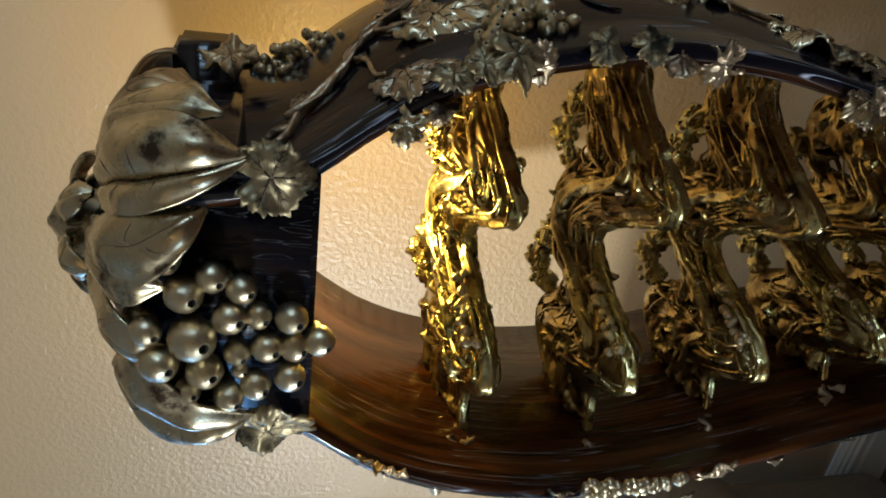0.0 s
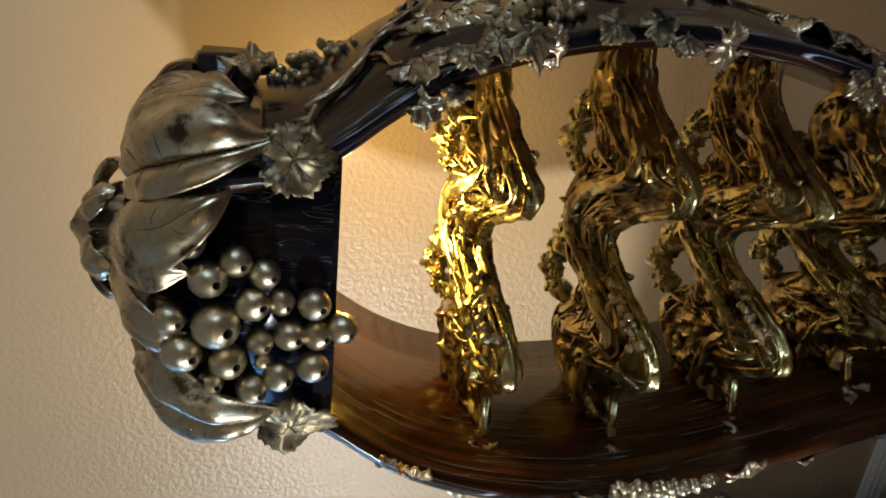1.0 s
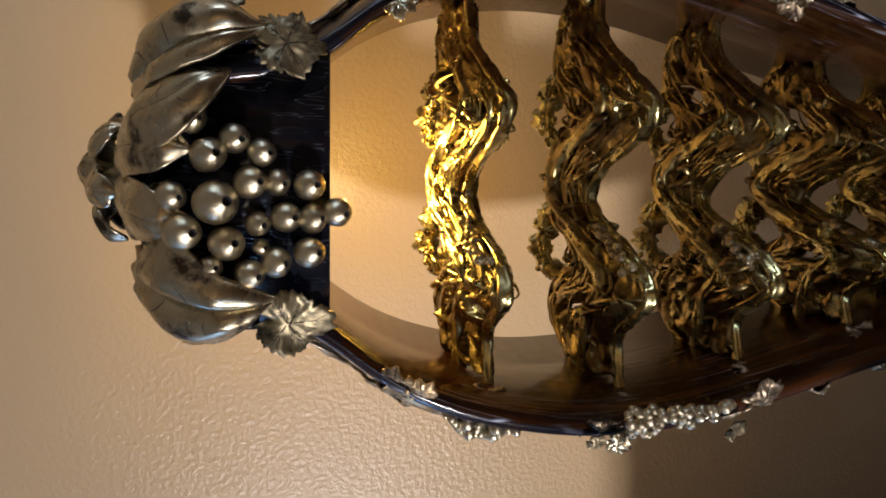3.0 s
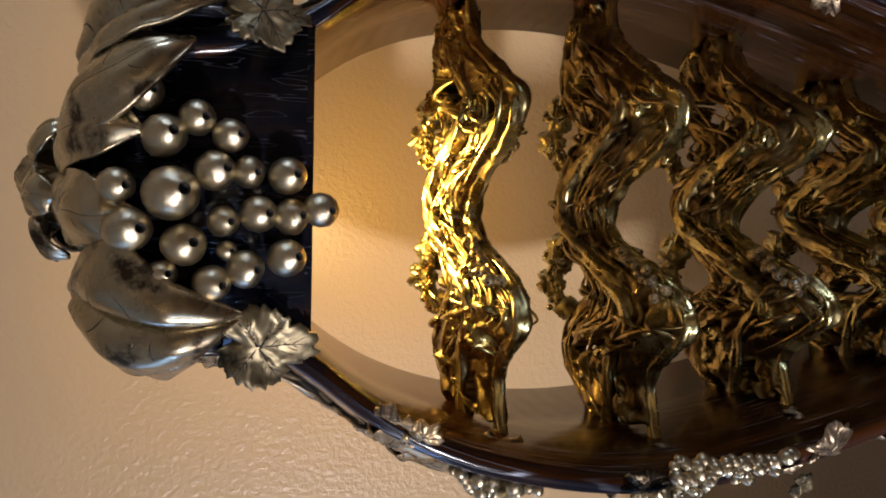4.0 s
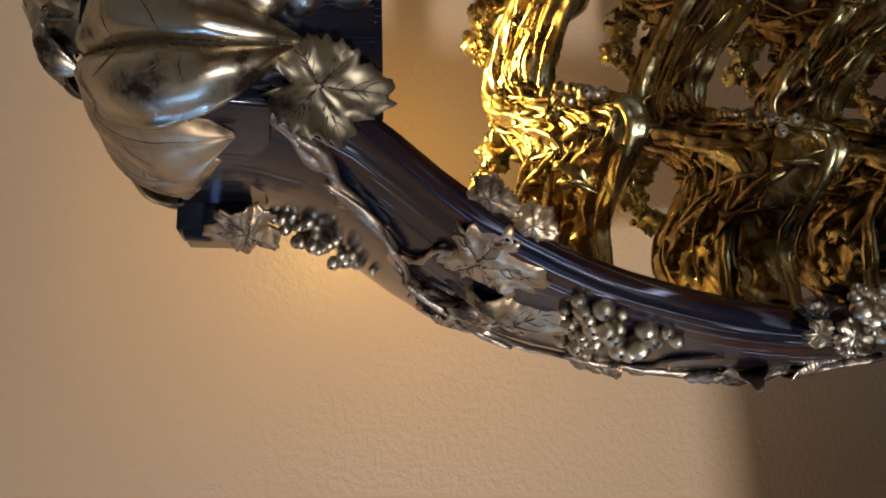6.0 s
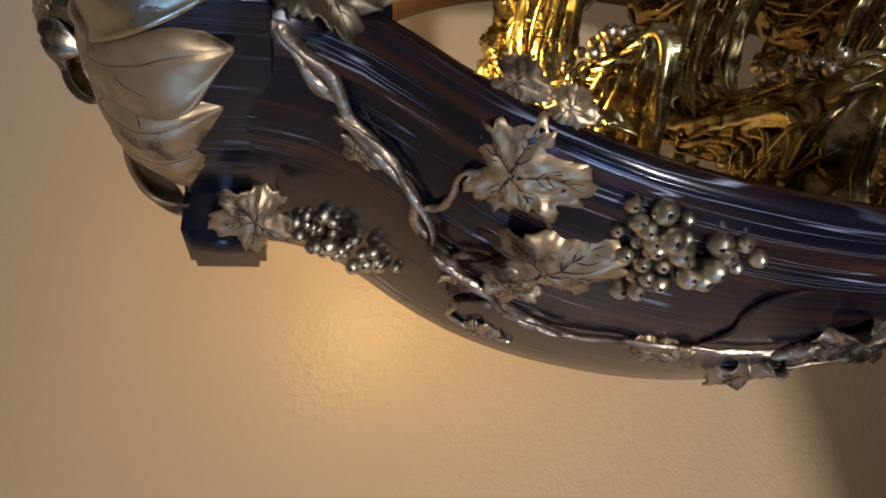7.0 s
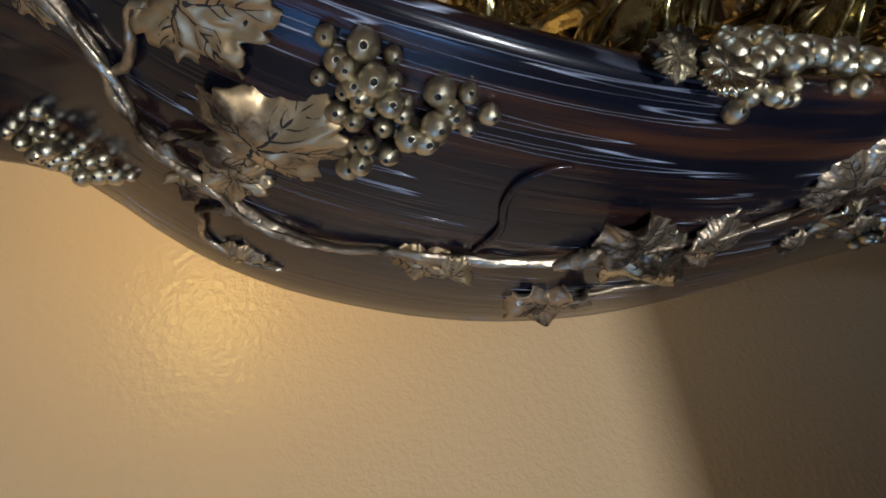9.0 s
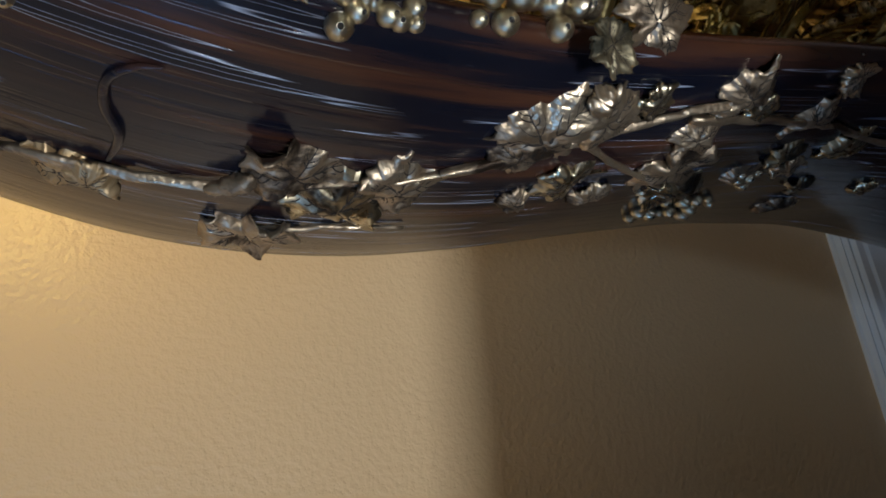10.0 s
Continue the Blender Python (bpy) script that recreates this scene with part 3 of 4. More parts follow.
def head_leaves():
    core = at(-0.07, 0.07, 0)
    for side in (-1, 1):
        def on(rows):
            return [at(s, d, side * w + .006) for s, d, w in rows]
        # the great corner leaf: midrib over the corner, flank half and front half
        bm = bmesh.new()
        if side > 0:
            folded_leaf(bm, on([(-.142, .004, .056), (-.130, -.014, .068), (-.117, -.030, .076), (-.100, -.040, .084), (-.080, -.043, .090), (-.061, -.037, .0945)]),
                        [(on([(-.142, .018, .068), (-.134, .006, .090), (-.118, -.008, .104), (-.100, -.019, .110), (-.086, -.026, .109), (-.061, -.036, .096)]), .34),
                         (on([(-.140, -.008, .048), (-.128, -.030, .056), (-.112, -.044, .064), (-.094, -.048, .073), (-.076, -.046, .083), (-.061, -.039, .0935)]), .26)], core, seed=4)
        else:
            folded_leaf(bm, on([(-.142, .002, .064), (-.126, -.020, .069), (-.110, -.036, .073), (-.092, -.044, .076), (-.072, -.046, .075), (-.056, -.042, .071)]),
                        [(on([(-.142, .014, .078), (-.132, .002, .091), (-.116, -.014, .101), (-.098, -.026, .101), (-.078, -.036, .092), (-.056, -.042, .072)]), .34),
                         (on([(-.142, -.008, .052), (-.130, -.028, .038), (-.113, -.043, .034), (-.094, -.048, .050), (-.078, -.049, .059), (-.056, -.044, .069)]), .30)], core, seed=2)
        part("leaf", bm, SILVER, rack, "great folded silvered leaf with a pointed tip")
        if side < 0:
            bm = bmesh.new()
            tongue(bm, on([(-.148, .028, .062), (-.136, .018, .084), (-.116, .006, .098), (-.098, -.004, .101), (-.080, -.010, .099)]), [.012, .019, .022, .016, .001], core, .30, .0022, 54, 21, 0, 7, .05)
            part("leaf", bm, BRONZE, rack, "pointed silvered leaf folded over the head")
        # smaller leaves: spine and half widths
        for i, (rows, wid, arch, mat) in enumerate((
                ([(-.146, .030, .066), (-.132, .018, .092), (-.108, .000, .105), (-.092, -.013, .112), (-.075, -.021, .112)], [.012, .019, .020, .014, .001], .34, SILVER),
                ([(-.150, .000, .022), (-.134, -.028, .036), (-.116, -.042, .046), (-.100, -.046, .058), (-.082, -.041, .068)], [.012, .021, .023, .017, .001], .30, SILVER),
                ([(-.160, .046, .004), (-.152, .012, .014), (-.138, -.022, .020), (-.122, -.040, .022), (-.106, -.042, .020)], [.010, .018, .020, .015, .002], .28, SILVER),
                ([(-.150, .052, .052), (-.140, .048, .082), (-.122, .042, .101), (-.106, .036, .104), (-.088, .030, .099)], [.010, .018, .021, .014, .001], .34, BRONZE),
                ([(-.150, .085, .050), (-.140, .082, .078), (-.124, .076, .095), (-.110, .068, .100), (-.092, .060, .096)], [.010, .019, .022, .015, .001], .30, BRONZE),
                ([(-.150, .118, .045), (-.140, .128, .072), (-.126, .132, .090), (-.112, .130, .096), (-.096, .124, .094)], [.010, .020, .024, .016, .001], .30, BRONZE))):
            if i < 2 and side < 0:
                continue
            bm = bmesh.new()
            tongue(bm, on(rows), wid, core, arch, .0022, 54, 21, 0, i * 2 + side, .05)
            part("leaf", bm, mat, rack, "pointed silvered leaf folded over the head")
    # finial bud and small leaflets round it
    bm = bmesh.new()
    tube(bm, [at(-.150, .075, .0), at(-.172, .073, .001), at(-.184, .072, .002), at(-.193, .070, .002)], [.026, .022, .018, .005], 14, 14, 5, .13, rough=.003)
    part("bud", bm, SILVER, rack)
    for i in range(6):
        a = i * math.pi / 3 + 0.4
        bm = bmesh.new()
        pts = [(-.158, .075 + .014 * math.sin(a), .014 * math.cos(a)), (-.176, .075 + .026 * math.sin(a), .026 * math.cos(a)), (-.170, .075 + .044 * math.sin(a), .042 * math.cos(a)), (-.158, .075 + .050 * math.sin(a), .048 * math.cos(a))]
        tongue(bm, [at(*p) for p in pts], [.008, .016, .014, .002], at(-.10, .075, 0), .35, .002, 24, 13, 2.0, i, .12)
        part("leaf", bm, SILVER, rack)
    for side in (-1, 1):
        bm = bmesh.new()
        vine_leaf(bm, basis(at(-.045, -.040, side * .083 + (.009 if side > 0 else .001)), (side * .30, -1, -.05), (side * .12, 0, -1)), .052, .06, .03, seed=3 + side, relief=.9, ribs=.2)
        part("leaf", bm, PEWTER, rack, "lobed silvered vine leaf")
        bm = bmesh.new()
        vine_leaf(bm, basis(at(-.080, .096, side * .1165), (side, -.25, .1), (side * .1, .3, 1)), .046, .1, seed=6 + side)
        part("leaf", bm, BRONZE, rack, "lobed silvered vine leaf")


head_leaves()


# ---- vine ornament along the staves ----
def ornament(side, slot):
    def lay(path, radii, lift=0.003, n=50, sides=10, ridges=3, ridge=.26, twist=26, label="", mat=None):
        bm = bmesh.new()
        wob = [(s + .0025 * math.sin(i * 2.7 + s * 60), d + .0025 * math.sin(i * 1.9 + 1)) for i, (s, d) in enumerate(path)]
        tube(bm, [on_stave(side, s, d, lift) for s, d in wob], [r * .78 * (1 + .28 * math.sin(i * 2.3) * math.sin(i * .9 + 1)) for i, r in enumerate(np.interp(np.linspace(0, 1, 30), np.linspace(0, 1, len(radii)), radii))], n, sides, ridges, ridge, twist, .0012)
        return part("vine", bm, mat or BARK, slot, label)

    def leaf(s, d, size, tip_s, tip_d, seed, cup=.14, lift=.004, long=1.0):
        bm = bmesh.new()
        n = stave_normal(side, s, d)
        vine_leaf(bm, basis(on_stave(side, s, d, lift), n, on_stave(side, s + tip_s * .01, d + tip_d * .01) - on_stave(side, s, d)) @ Matrix.Diagonal((long, 1, 1, 1)), size, cup, .04, seed, relief=1.0 if s < .16 else .9)
        # browner upper left, more silver right: the daylight's side put into leaf colour
        return part("leaf", bm, BRONZE if s < .16 and side < 0 else (BARK if (seed % 3 == 0) == (side > 0) else SILVER), slot, "lobed silvered vine leaf")

    def bunch(spots, r0, lift=.5, layers=1):
        bm = bmesh.new()
        s0, d0 = spots[0]
        s1, d1 = spots[1]
        tube(bm, [on_stave(side, s0, d0, 0), on_stave(side, (s0 + s1) / 2, (d0 + d1) / 2, 0), on_stave(side, s1, d1, 0)], [.0006, .0006, .0005], 8, 6)
        ob = part("grape_bunch", bm, SILVER, slot, "bunch of small silvered grapes")
        for i, (s, d) in enumerate(spots):
            r = r0 * (1 + .26 * math.sin(i * 2.3 + s * 90))
            n = stave_normal(side, s, d) + Vector((0, -.5 + .3 * math.sin(i * 1.9), -.1 + .3 * math.sin(i)))
            grape_at(ob, on_stave(side, s, d, r * (lift + .5 * math.sin(i * 3.1) ** 2)), n, r)
            mid_s, mid_d = np.mean(spots, axis=0)
            for k in range(1, layers):
                if (i + k) % 3:
                    c = 1 - .28 * k
                    grape_at(ob, on_stave(side, mid_s + (s - mid_s) * c, mid_d + (d - mid_d) * c, r * (lift + 1.35 * k)), n, r * .95)
        return ob

    lay([(-.066, -.020), (-.055, -.010), (-.044, .002), (-.033, .016), (-.018, .027), (-.007, .040), (-.001, .056), (.012, .064), (.026, .079), (.039, .087), (.060, .093), (.082, .095), (.106, .087), (.140, .078), (.177, .070), (.21, .060), (.25, .045), (.29, .022), (.328, .010), (.364, -.003), (.40, -.010)],
        [.0036, .0040, .0040, .0036, .0036, .0032, .0028, .0028, .0026, .0024, .0022, .0022], n=120, label="twisted silvered vine stem")
    lay([(-.040, .012), (-.022, .020), (-.008, .034), (.002, .050), (.010, .068), (.030, .078), (.050, .094), (.078, .091)], [.0022, .0026, .0022, .002, .002, .0022, .0016], .006, 50)
    lay([(-.002, .041), (.006, .028), (.009, .010), (.013, .000)], [.0024, .0020, .0018], .003, 18)
    lay([(.012, .064), (.020, .056), (.032, .050), (.044, .046)], [.0024, .0020, .0018], .004, 18)
    bm = bmesh.new()
    tube(bm, [on_stave(side, s, d, .001) for s, d in ((.139, .074), (.142, .062), (.143, .050), (.139, .036), (.140, .022), (.148, .013), (.156, .010))], [.001, .0018, .0019, .0017, .0015, .0006], 40, 8)
    part("tendril", bm, WOOD, slot, "thin curled dark tendril")
    lay([(.040, .092), (.030, .108), (.027, .124), (.032, .140), (.050, .145), (.068, .146)], [.0022, .0022, .0018, .0014], .002, 26)
    lay([(.19, .12), (.215, .112), (.24, .108), (.27, .104)], [.002, .0018, .001], .002, 16)
    lay([(.31, .012), (.34, .03), (.37, .052), (.40, .066)], [.0024, .002, .0016], .003, 20)
    leaf(.027, -.008, 0.058, 1.0, -.5, 21, .16)
    leaf(.054, .036, 0.062, 1.0, -.25, 22, .22, .006, 1.35)
    leaf(.040, .064, 0.034, -.3, 1.0, 23, .2, .006)
    leaf(-.030, .034, 0.026, .5, 1.0, 24, .2)
    leaf(.024, .092, 0.024, 1.0, .6, 25, .2)
    leaf(.048, .143, 0.03, 1.0, .2, 26, .3)
    leaf(.122, .092, 0.036, .2, 1.0, 27, .34, .006)
    leaf(.134, .088, 0.026, 1.0, .5, 28, .3, .008)
    leaf(.198, .128, 0.056, .4, 1.0, 31, .1)
    leaf(.205, .046, 0.049, .2, -1.0, 32, .16, .005)
    leaf(.228, .074, 0.06, .5, 1.0, 33, .36, .008)
    leaf(.250, .052, 0.047, 1.0, -.4, 34, .3, .006)
    leaf(.294, .010, 0.056, .3, -1.0, 35, .3, .006)
    leaf(.314, .000, 0.040, 1.0, .3, 47, .3, .008)
    leaf(.330, .052, 0.042, .4, 1.0, 36, .3)
    leaf(.384, -.014, 0.040, 1.0, -.5, 37, .34, .006)
    leaf(.392, .046, 0.056, 1.0, .6, 38, .3)
    leaf(.418, .076, 0.050, .6, 1.0, 48, .3, .006)
    leaf(.452, .006, 0.042, 1.0, -.3, 49, .34)
    leaf(.458, .060, 0.036, .8, -.4, 50, .34)
    leaf(.512, .034, 0.046, .6, .8, 39, .34)
    leaf(.564, .121, 0.045, .6, .8, 40, .3)
    leaf(.604, .020, 0.040, .9, -.4, 52, .3)
    rnd = random.Random(8)
    for n in range(16):
        s = .29 + .022 * n
        leaf(s, .03 + .05 * math.sin(n * 2.4) + rnd.uniform(-.012, .012), rnd.uniform(.020, .034), 1.0, rnd.uniform(-1, 1), 100 + n, .3, .005)
    lay([(.36, .0), (.41, .004), (.46, .012), (.52, .022), (.58, .024), (.64, .02)], [.0026, .0024, .002, .0014], .003, 40)
    leaf(.180, -.030, 0.030, .8, -.4, 42, .2, .002)
    leaf(.022, -.034, 0.026, 1.0, -.2, 44, .2, .003)
    leaf(.040, -.034, 0.022, 1.0, -.2, 45, .2, .003)
    leaf(.315, -.032, 0.039, .8, -.4, 46, .3, .005)
    lay([(.177, .070), (.184, .063), (.192, .058)], [.003, .006, .002], .004, 10)
    if side < 0:
        for n, (s, w, size, ts, tw) in enumerate(((.170, .178, .016, 1, .3), (.188, .180, .022, 1, .3), (.288, .178, .022, 1, .4))):
            bm = bmesh.new()
            vine_leaf(bm, basis(at(s, -.039, -w), (-.35, -1, .2 * math.sin(n * 2)), (-tw, 0, -ts)), size, .10, .04, 80 + n, relief=.7)
            part("leaf", bm, SILVER if n == 1 else PEWTER, slot, "lobed silvered vine leaf")
    if side > 0:
        # leaves along the front edge of the right stave
        for n, (s, w, size, ts, tw) in enumerate(((.046, .154, .030, 1, .6), (.062, .162, .032, .6, .8), (.080, .166, .038, 1, .1), (.130, .176, .028, 1, -.5), (.156, .180, .026, 1, .4))):
            bm = bmesh.new()
            vine_leaf(bm, basis(at(s, -.037, w), (1.3, -1, .35 * math.sin(n * 2)), (tw, 0, -ts)), size, .20, .06, 60 + n)
            part("leaf", bm, PEWTER, slot, "lobed silvered vine leaf")
    bunch([(.066, -.015), (.074, -.007), (.066, 0), (.077, -.017), (.086, -.016), (.082, .004), (.086, -.007), (.093, -.001), (.102, -.009), (.111, -.011), (.104, .006), (.114, .002), (.098, .014), (.081, .022), (.092, .021), (.073, .010), (.080, .034), (.119, -.006), (.107, -.003), (.097, .007), (.088, .010), (.074, .001), (.070, -.010)], .0050 if side > 0 else .0042, .5, 2)
    bunch([(-.062, .137), (-.051, .118), (-.042, .108), (-.037, .113), (-.051, .131), (-.058, .147), (-.048, .153), (-.041, .150), (-.030, .139), (-.025, .121), (-.015, .118), (-.020, .138), (-.011, .128), (-.003, .118), (-.044, .128), (-.036, .131), (-.032, .150), (-.057, .127)], .0038, .5, 3)
    if side < 0:
        rnd = random.Random(5)
        spots = []
        for u in np.linspace(0, 1, 66) ** 1.5:
            face = rnd.random() < .85
            spots.append((.199 + .086 * u + rnd.uniform(-.004, .004), -.036 + rnd.uniform(-1, 1) * .009 * (1.1 - u) if face else -.029 + .007 * rnd.random() * (1 - u)))
        bunch(spots, .0038, .5)
    bunch([(.424 + .0042 * i, .112 + .016 * math.sin(i * 2.2)) for i in range(14)], .0040)
    bunch([(.452 + .005 * (i % 4), .058 + .010 * (i // 4) + .004 * math.sin(i)) for i in range(8)], .0036)


def slot_for(side):
    bm = bmesh.new()
    tube(bm, [on_stave(side, -.072, -.022, .002), on_stave(side, -.060, -.010, .003), on_stave(side, -.048, .004, .004), on_stave(side, -.038, .010, .003)], [.002, .0028, .0026, .0014], 20, 8, 3, .3, 12, .0015)
    return part("vine_ornament", bm, BARK, rack, "silvered grapevine with leaves and grapes")


for side in (-1, 1):
    ornament(side, slot_for(side))


# ---- gilt vine rungs ----
FRONT_LINE = [(-.006, .076, .163), (-.008, .060, .122), (-.004, .014, .085), (0, -.010, .064), (.001, .004, .047), (.001, .040, .030), (0, .074, .010), (0, .088, -.012), (0, .066, -.030), (.002, .030, -.045), (.003, .000, -.060), (0, -.014, -.076), (.0, .004, -.092), (.004, .036, -.120), (.004, .030, -.163)]
RIDGE_LINE = [(-.008, .095, .163), (-.012, .074, .112), (-.015, .040, .074), (-.016, .052, .054), (-.018, .096, .032), (-.020, .124, .008), (-.019, .120, -.016), (-.017, .080, -.042), (-.014, .036, -.072), (-.012, .060, -.104), (-.006, .078, -.163)]
BACK_LINE = [(-.006, .118, .163), (-.008, .140, .132), (-.008, .142, .096), (-.007, .116, .064), (-.008, .122, .044), (-.010, .146, .018), (-.010, .148, -.004), (-.008, .130, -.030), (-.007, .102, -.060), (-.007, .120, -.080), (-.007, .142, -.102), (-.006, .140, -.130), (-.004, .096, -.163)]


def rung(s0, seed, fine):
    """A sinuous knotted vine: a carved openwork band, two main branches, and leafy loops with grapes at its back."""
    rnd = random.Random(seed)
    H = half(s0) - 0.018
    k = H / 0.163

    def P(ds, d, w):
        return at(s0 + ds, d, max(-H, min(H, w * k)))

    nw, nd = (230, 52) if fine else (140, 34)

    def by_w(line, n=400):
        q = spline(line, n)
        return q[np.argsort(q[:, 2])]

    qf, qb = by_w(FRONT_LINE), by_w(BACK_LINE)
    ws = np.linspace(-.163, .163, nw)
    fd, fs = np.interp(ws, qf[:, 2], qf[:, 1]), np.interp(ws, qf[:, 2], qf[:, 0])
    bd, bs = np.interp(ws, qb[:, 2], qb[:, 1]), np.interp(ws, qb[:, 2], qb[:, 0])

    def body(u, w):
        """Half thickness of the band, rounded from edge to edge and thin at its ends."""
        return (.0028 + .0070 * math.sqrt(max(0.0, 1 - (2 * u - 1) ** 2))) * (.55 + .45 * min(1.0, (.168 - abs(w)) / .04))

    def carve(u, w, layer):
        q = u + .20 * noise.noise(Vector((w * 24, u * 2.5, seed + layer))) + .08 * noise.noise(Vector((w * 60, u * 6, seed * 2 + layer)))
        a = 1 - abs(noise.noise(Vector((q * 7.5 + w * 9, w * 21 + seed, layer * 3.1)))) * 2.4
        b = 1 - abs(noise.noise(Vector((q * 15 - w * 14, w * 44, layer * 5.7 + seed)))) * 2.4
        return max(-.6, a) * .66 + max(-.5, b) * .34

    verts, keep = [], np.ones((nw, nd), bool)
    for layer in (-1, 1):
        for i in range(nw):
            w = ws[i]
            for j in range(nd):
                u = j / (nd - 1)
                d = fd[i] * (1 - u) + bd[i] * u
                ds = fs[i] * (1 - u) + bs[i] * u
                rim = min(1.0, 6 * u, 6 * (1 - u))
                h = body(u, w) + (.0062 * carve(u, w, layer) + .0045 * noise.noise(Vector((w * 62 + layer, u * 7, seed * 1.3)))) * (.3 + .7 * rim)
                jit = noise.noise_vector(Vector((w * 90, u * 8, seed))) * .0045
                verts.append(P(ds + layer * max(.0012, h), d + jit.y * (1 - .7 * rim), w + jit.z))
                if layer < 0 and .12 < u < .9 and .018 < abs(w) < .150:
                    if noise.noise(Vector((w * 36 + u * 2.2 + seed, u * 5.2, 9.1 + seed))) > .26:
                        keep[i, j] = False
                if layer < 0 and ((w - .088) / .016) ** 2 + ((u - .60) / .20) ** 2 < 1 + .6 * noise.noise(Vector((w * 120, u * 9, seed))):
                    keep[i, j] = False
                if layer < 0 and abs(w) > .150 + .012 * noise.noise(Vector((u * 9, w * 8, seed))):
                    keep[i, j] = False
    cell = keep[:-1, :-1]
    faces, n0 = [], nw * nd
    for i in range(nw - 1):
        for j in range(nd - 1):
            if not cell[i, j]:
                continue
            a, b, c, e = i * nd + j, (i + 1) * nd + j, (i + 1) * nd + j + 1, i * nd + j + 1
            faces += [(a, b, c, e), (n0 + e, n0 + c, n0 + b, n0 + a)]
            for (x, y), (p, q) in zip(((i, j - 1), (i + 1, j), (i, j + 1), (i - 1, j)), ((a, b), (b, c), (c, e), (e, a))):
                if not (0 <= x < nw - 1 and 0 <= y < nd - 1) or not cell[x, y]:
                    faces.append((q, p, n0 + p, n0 + q))
    base = rack.location
    me = bpy.data.meshes.new("rung")
    me.from_pydata([v - base for v in verts], [], faces)
    me.shade_smooth()
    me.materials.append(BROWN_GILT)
    band = tagged(new("rung", me), "gilt bronze rung of knotted grapevine foliage")
    band.parent = rack

    bm = bmesh.new()
    tube(bm, [P(*p) for p in RIDGE_LINE], [.0062, .0058, .0058, .0062, .0070, .0074, .0070, .0062, .0058, .0058, .0062], 170, 20, 5, .22, 52, .0016)
    part("branch", bm, GILT, band, "twisted gilt branch")
    bm = bmesh.new()
    tube(bm, [P(*p) for p in FRONT_LINE], [.004, .0045, .0055, .0062, .0056, .0048, .0044, .0044, .0046, .005, .0056, .0062, .0055, .0045, .004], 170, 18, 4, .20, 38, .0014)
    part("branch", bm, GILT, band, "smooth gilt branch along the front")

    bm = bmesh.new()
    tube(bm, [P(*p) for p in BACK_LINE], [.0058, .0050, .0042, .0034, .0034, .0040, .0040, .0034, .0030, .0034, .0042, .0050, .0058], 130, 14, 4, .24, 30, .0024)
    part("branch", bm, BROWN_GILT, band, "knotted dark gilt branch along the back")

    # long fibres that follow the band's swing, and short curls across it
    bm = bmesh.new()
    f, r = spline(FRONT_LINE, 120), spline(BACK_LINE, 120)
    for n in range(120 if fine else 70):
        curl = n % 2 == 0
        i = rnd.randrange(20, 100)
        step = rnd.choice((-1, 1)) * (rnd.randrange(5, 9) if curl else rnd.randrange(12, 34))
        u, drift = rnd.uniform(.02, .98), rnd.choice((-1, 1)) * (rnd.uniform(.2, .45) if curl else rnd.uniform(0, .16))
        up = rnd.choice((-1, -1, -1, 1))
        line = []
        for q in (0, .25, .5, .75, 1):
            j = min(119, max(0, int(round(i + step * q))))
            v = min(1, max(0, u + drift * (q * q if curl else math.sin(q * 3.4))))
            a = f[j] * (1 - v) + r[j] * v
            lift = body(v, a[2]) + (.0085 * math.sin(q * 3.1) if curl else .0035)
            line.append(P(a[0] + up * lift, a[1] + .002 * math.sin(q * 5 + n), a[2]))
        wd = rnd.uniform(.0014, .0030)
        tube(bm, line, [wd * .2, wd * .9, wd, wd * .6, wd * .1], 18, 7, 2, .2, 4)
    # brighter gilt on the top rung only: the bulb's glow put into its colour
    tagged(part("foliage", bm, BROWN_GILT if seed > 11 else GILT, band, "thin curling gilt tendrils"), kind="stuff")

    # leafy loops with hanging grapes at the back
    for w0 in (.060, -.058):
        bm = bmesh.new()
        tube(bm, [P(-.008, .134, w0 + .040), P(-.014, .146, w0 + .026), P(-.018, .146, w0 + .006), P(-.016, .144, w0 - .014), P(-.010, .134, w0 - .030)], [.0058, .0050, .0042, .0048, .0058], 36, 12, 3, .25, 14, .002)
        part("shoot", bm, GILT, band)
        for e, (ds, d, w, size) in enumerate(((-.020, .138, .014, .034), (-.024, .148, -.004, .030), (-.016, .146, .028, .028), (-.014, .136, -.022, .028))):
            bm = bmesh.new()
            vine_leaf(bm, basis(P(ds, d, w0 + w), (.2 * (e - 1), -.75, .6), (.4 - .5 * e, .1, -1)), size, .5, seed=seed + e, fine=False)
            part("leaf", bm, GILT, band)
        bunch = part("bunch_stem", stalk_of(P(-.021, .148, w0 - .002), P(-.016, .146, w0 - .024)), GILT, band)
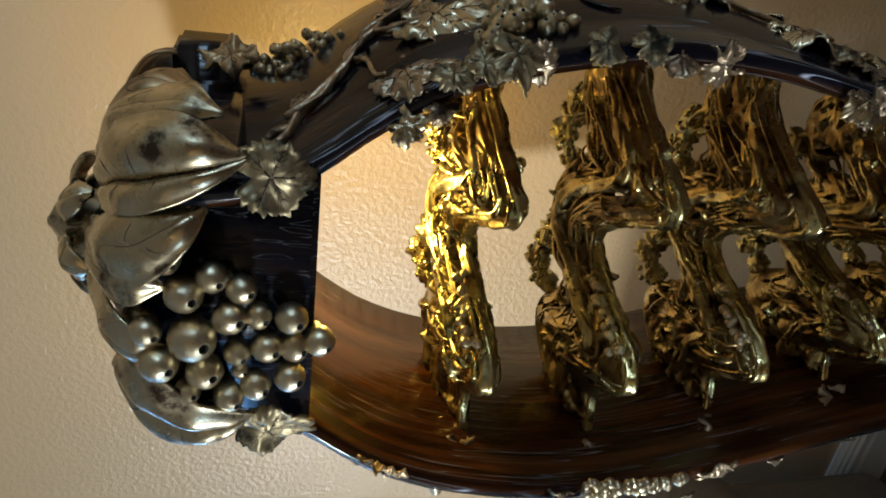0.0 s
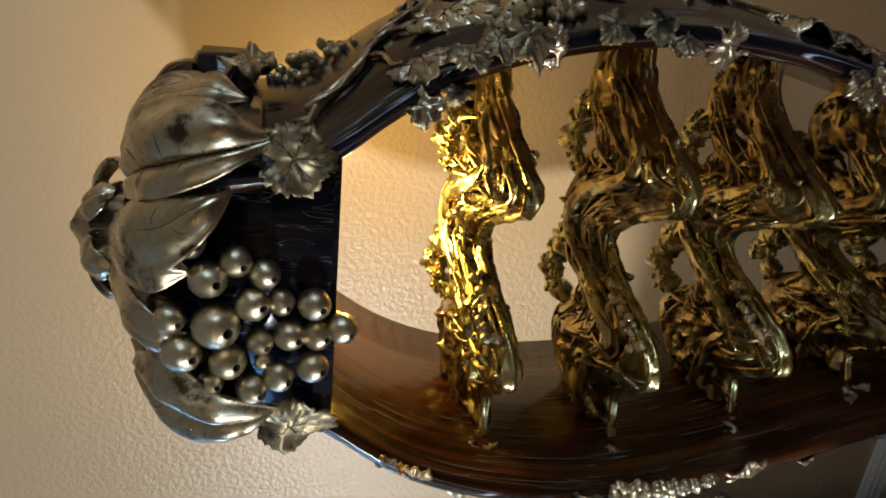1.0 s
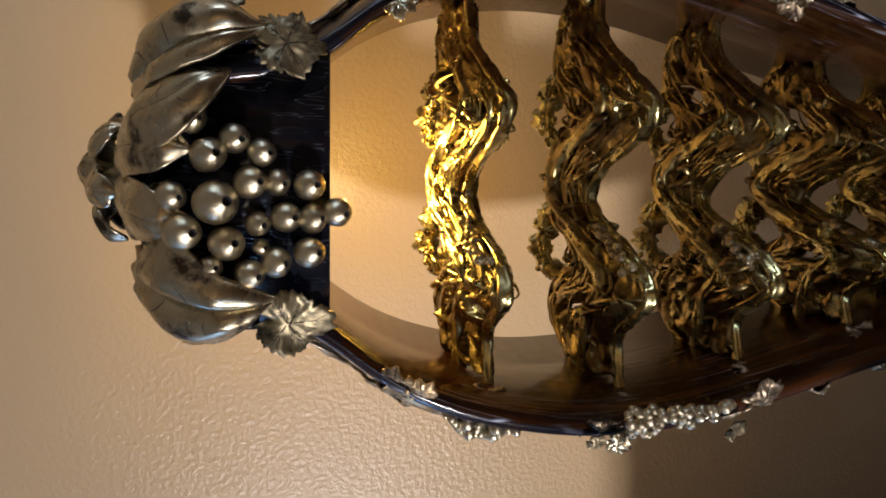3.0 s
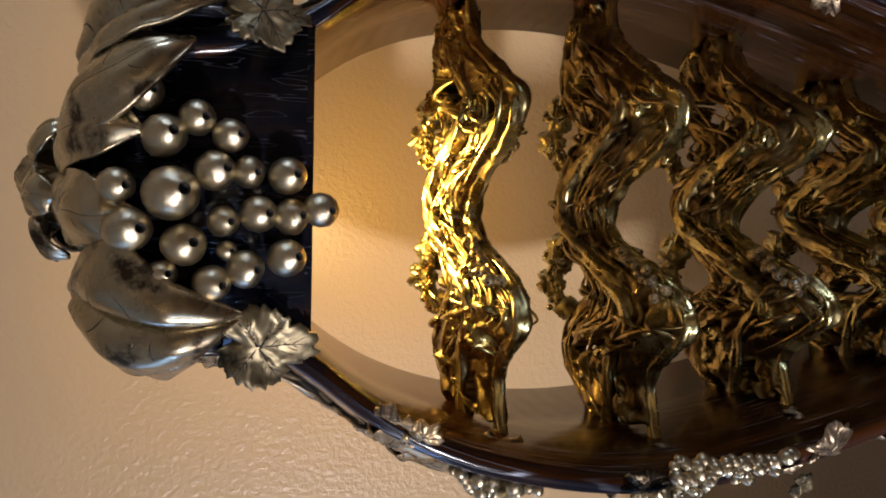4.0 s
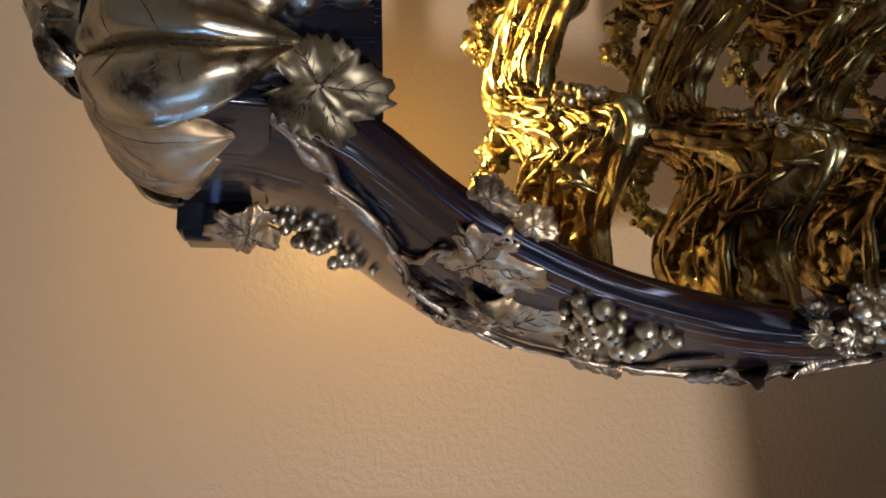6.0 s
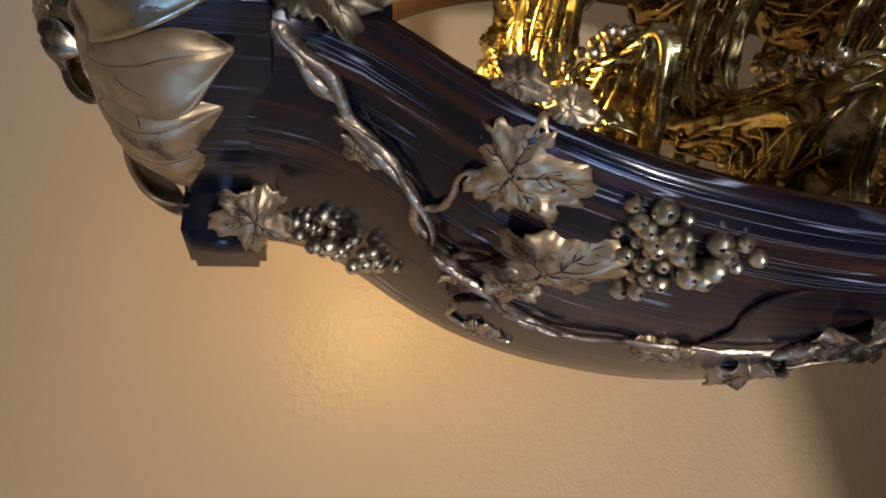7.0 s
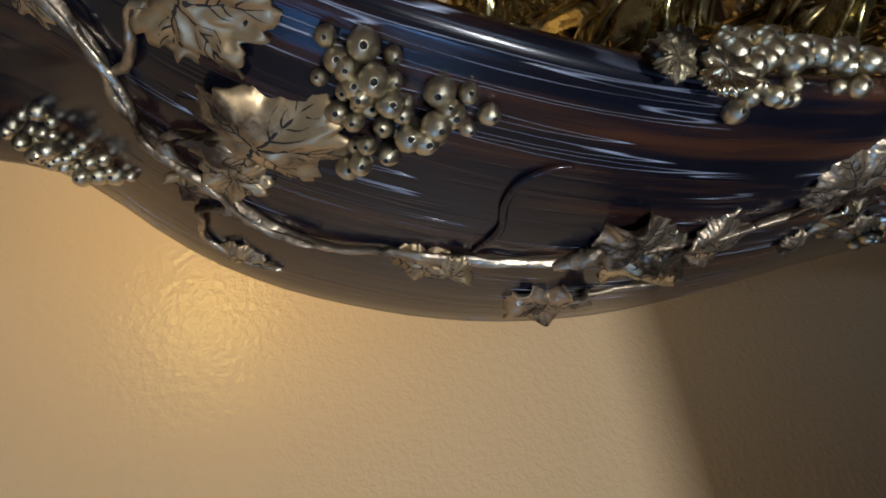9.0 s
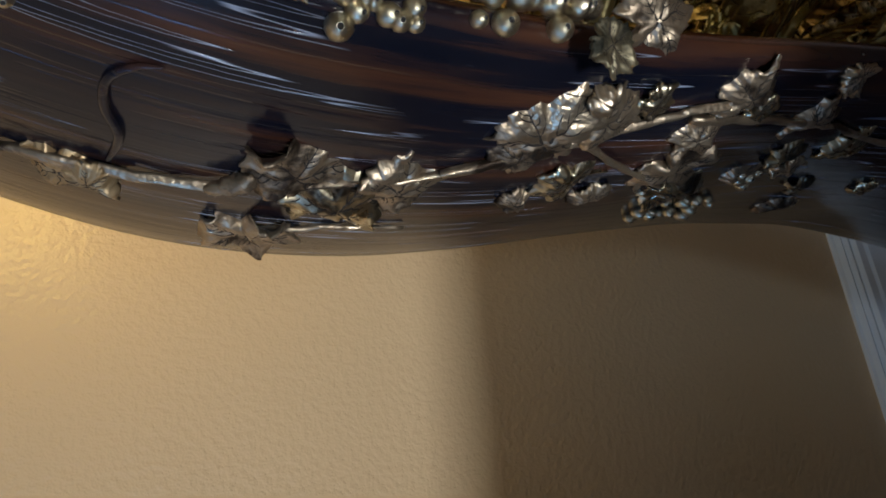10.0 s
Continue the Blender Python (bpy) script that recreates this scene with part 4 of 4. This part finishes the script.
        for n in range(18 if fine else 9):
            c = P(-.021 + rnd.uniform(-.006, .006), .146 + rnd.uniform(-.008, .004), w0 - .002 - n * .0014 + rnd.uniform(-.004, .004))
            placed("grape", SMALL_GRAPE, Matrix.Translation(c), bunch)
    # small silvered grapes strung along the front strand
    chain = part("bunch_stem", stalk_of(P(-.006, .050, -.036), P(-.004, .004, -.056)), GILT, band)
    for n in range(18 if fine else 9):
        u = rnd.random()
        c = P(-.009 + rnd.uniform(-.006, .004), .062 - .062 * u + rnd.uniform(-.003, .003), -.028 - .030 * u + rnd.uniform(-.006, .006))
        grape_at(chain, c, (-.3 + rnd.uniform(-.3, .3), -1, .5), rnd.uniform(.0028, .0042))
    for w0, d0 in ((.140, .105), (.120, .085), (.098, .055), (.066, .030), (.044, .075), (.008, .115), (-.052, .045), (-.084, .030), (-.104, .080), (-.126, .095)):
        bm = bmesh.new()
        s1 = rnd.choice((-1, 1))
        vine_leaf(bm, basis(P(-.015, d0 + rnd.uniform(-.01, .01), w0), (.25 * s1, -.6, .75), (s1, rnd.uniform(-.3, .5), -.5)), rnd.uniform(.020, .030), .5, .08, seed=seed + 9 + int(w0 * 100), fine=False, relief=1.4)
        part("leaf", bm, GILT, band)
    # flat leaf where the rung meets the stave
    bm = bmesh.new()
    vine_leaf(bm, basis(at(s0 + .000, .004, -(H - .004)), (1, -.35, -.1), (0, -.5, -1)), .040, .1, seed=seed + 30)
    part("leaf", bm, BARK, band)
    if seed in (11, 12, 13):
        bm = bmesh.new()
        vine_leaf(bm, basis(at(s0 - .012, -.030, H - .004), (-.3, -1, .1), (-1, 0, -.5)), .034, .2, seed=seed + 31)
        part("leaf", bm, BARK, band)


def stalk_of(a, b):
    bm = bmesh.new()
    tube(bm, [a, (a + b) / 2, b], [.003, .003, .0015], 5, 6)
    return bm


def small_grape():
    bm = bmesh.new()
    bmesh.ops.create_icosphere(bm, subdivisions=2, radius=.0032)
    me = mesh_of(bm, "gilt_grape")
    me.materials.append(GILT)
    return me


SMALL_GRAPE = small_grape()
for n, s0 in enumerate((.105, .222, .338, .455, .572, .690)):
    rung(s0, 11 + n, n < 3)
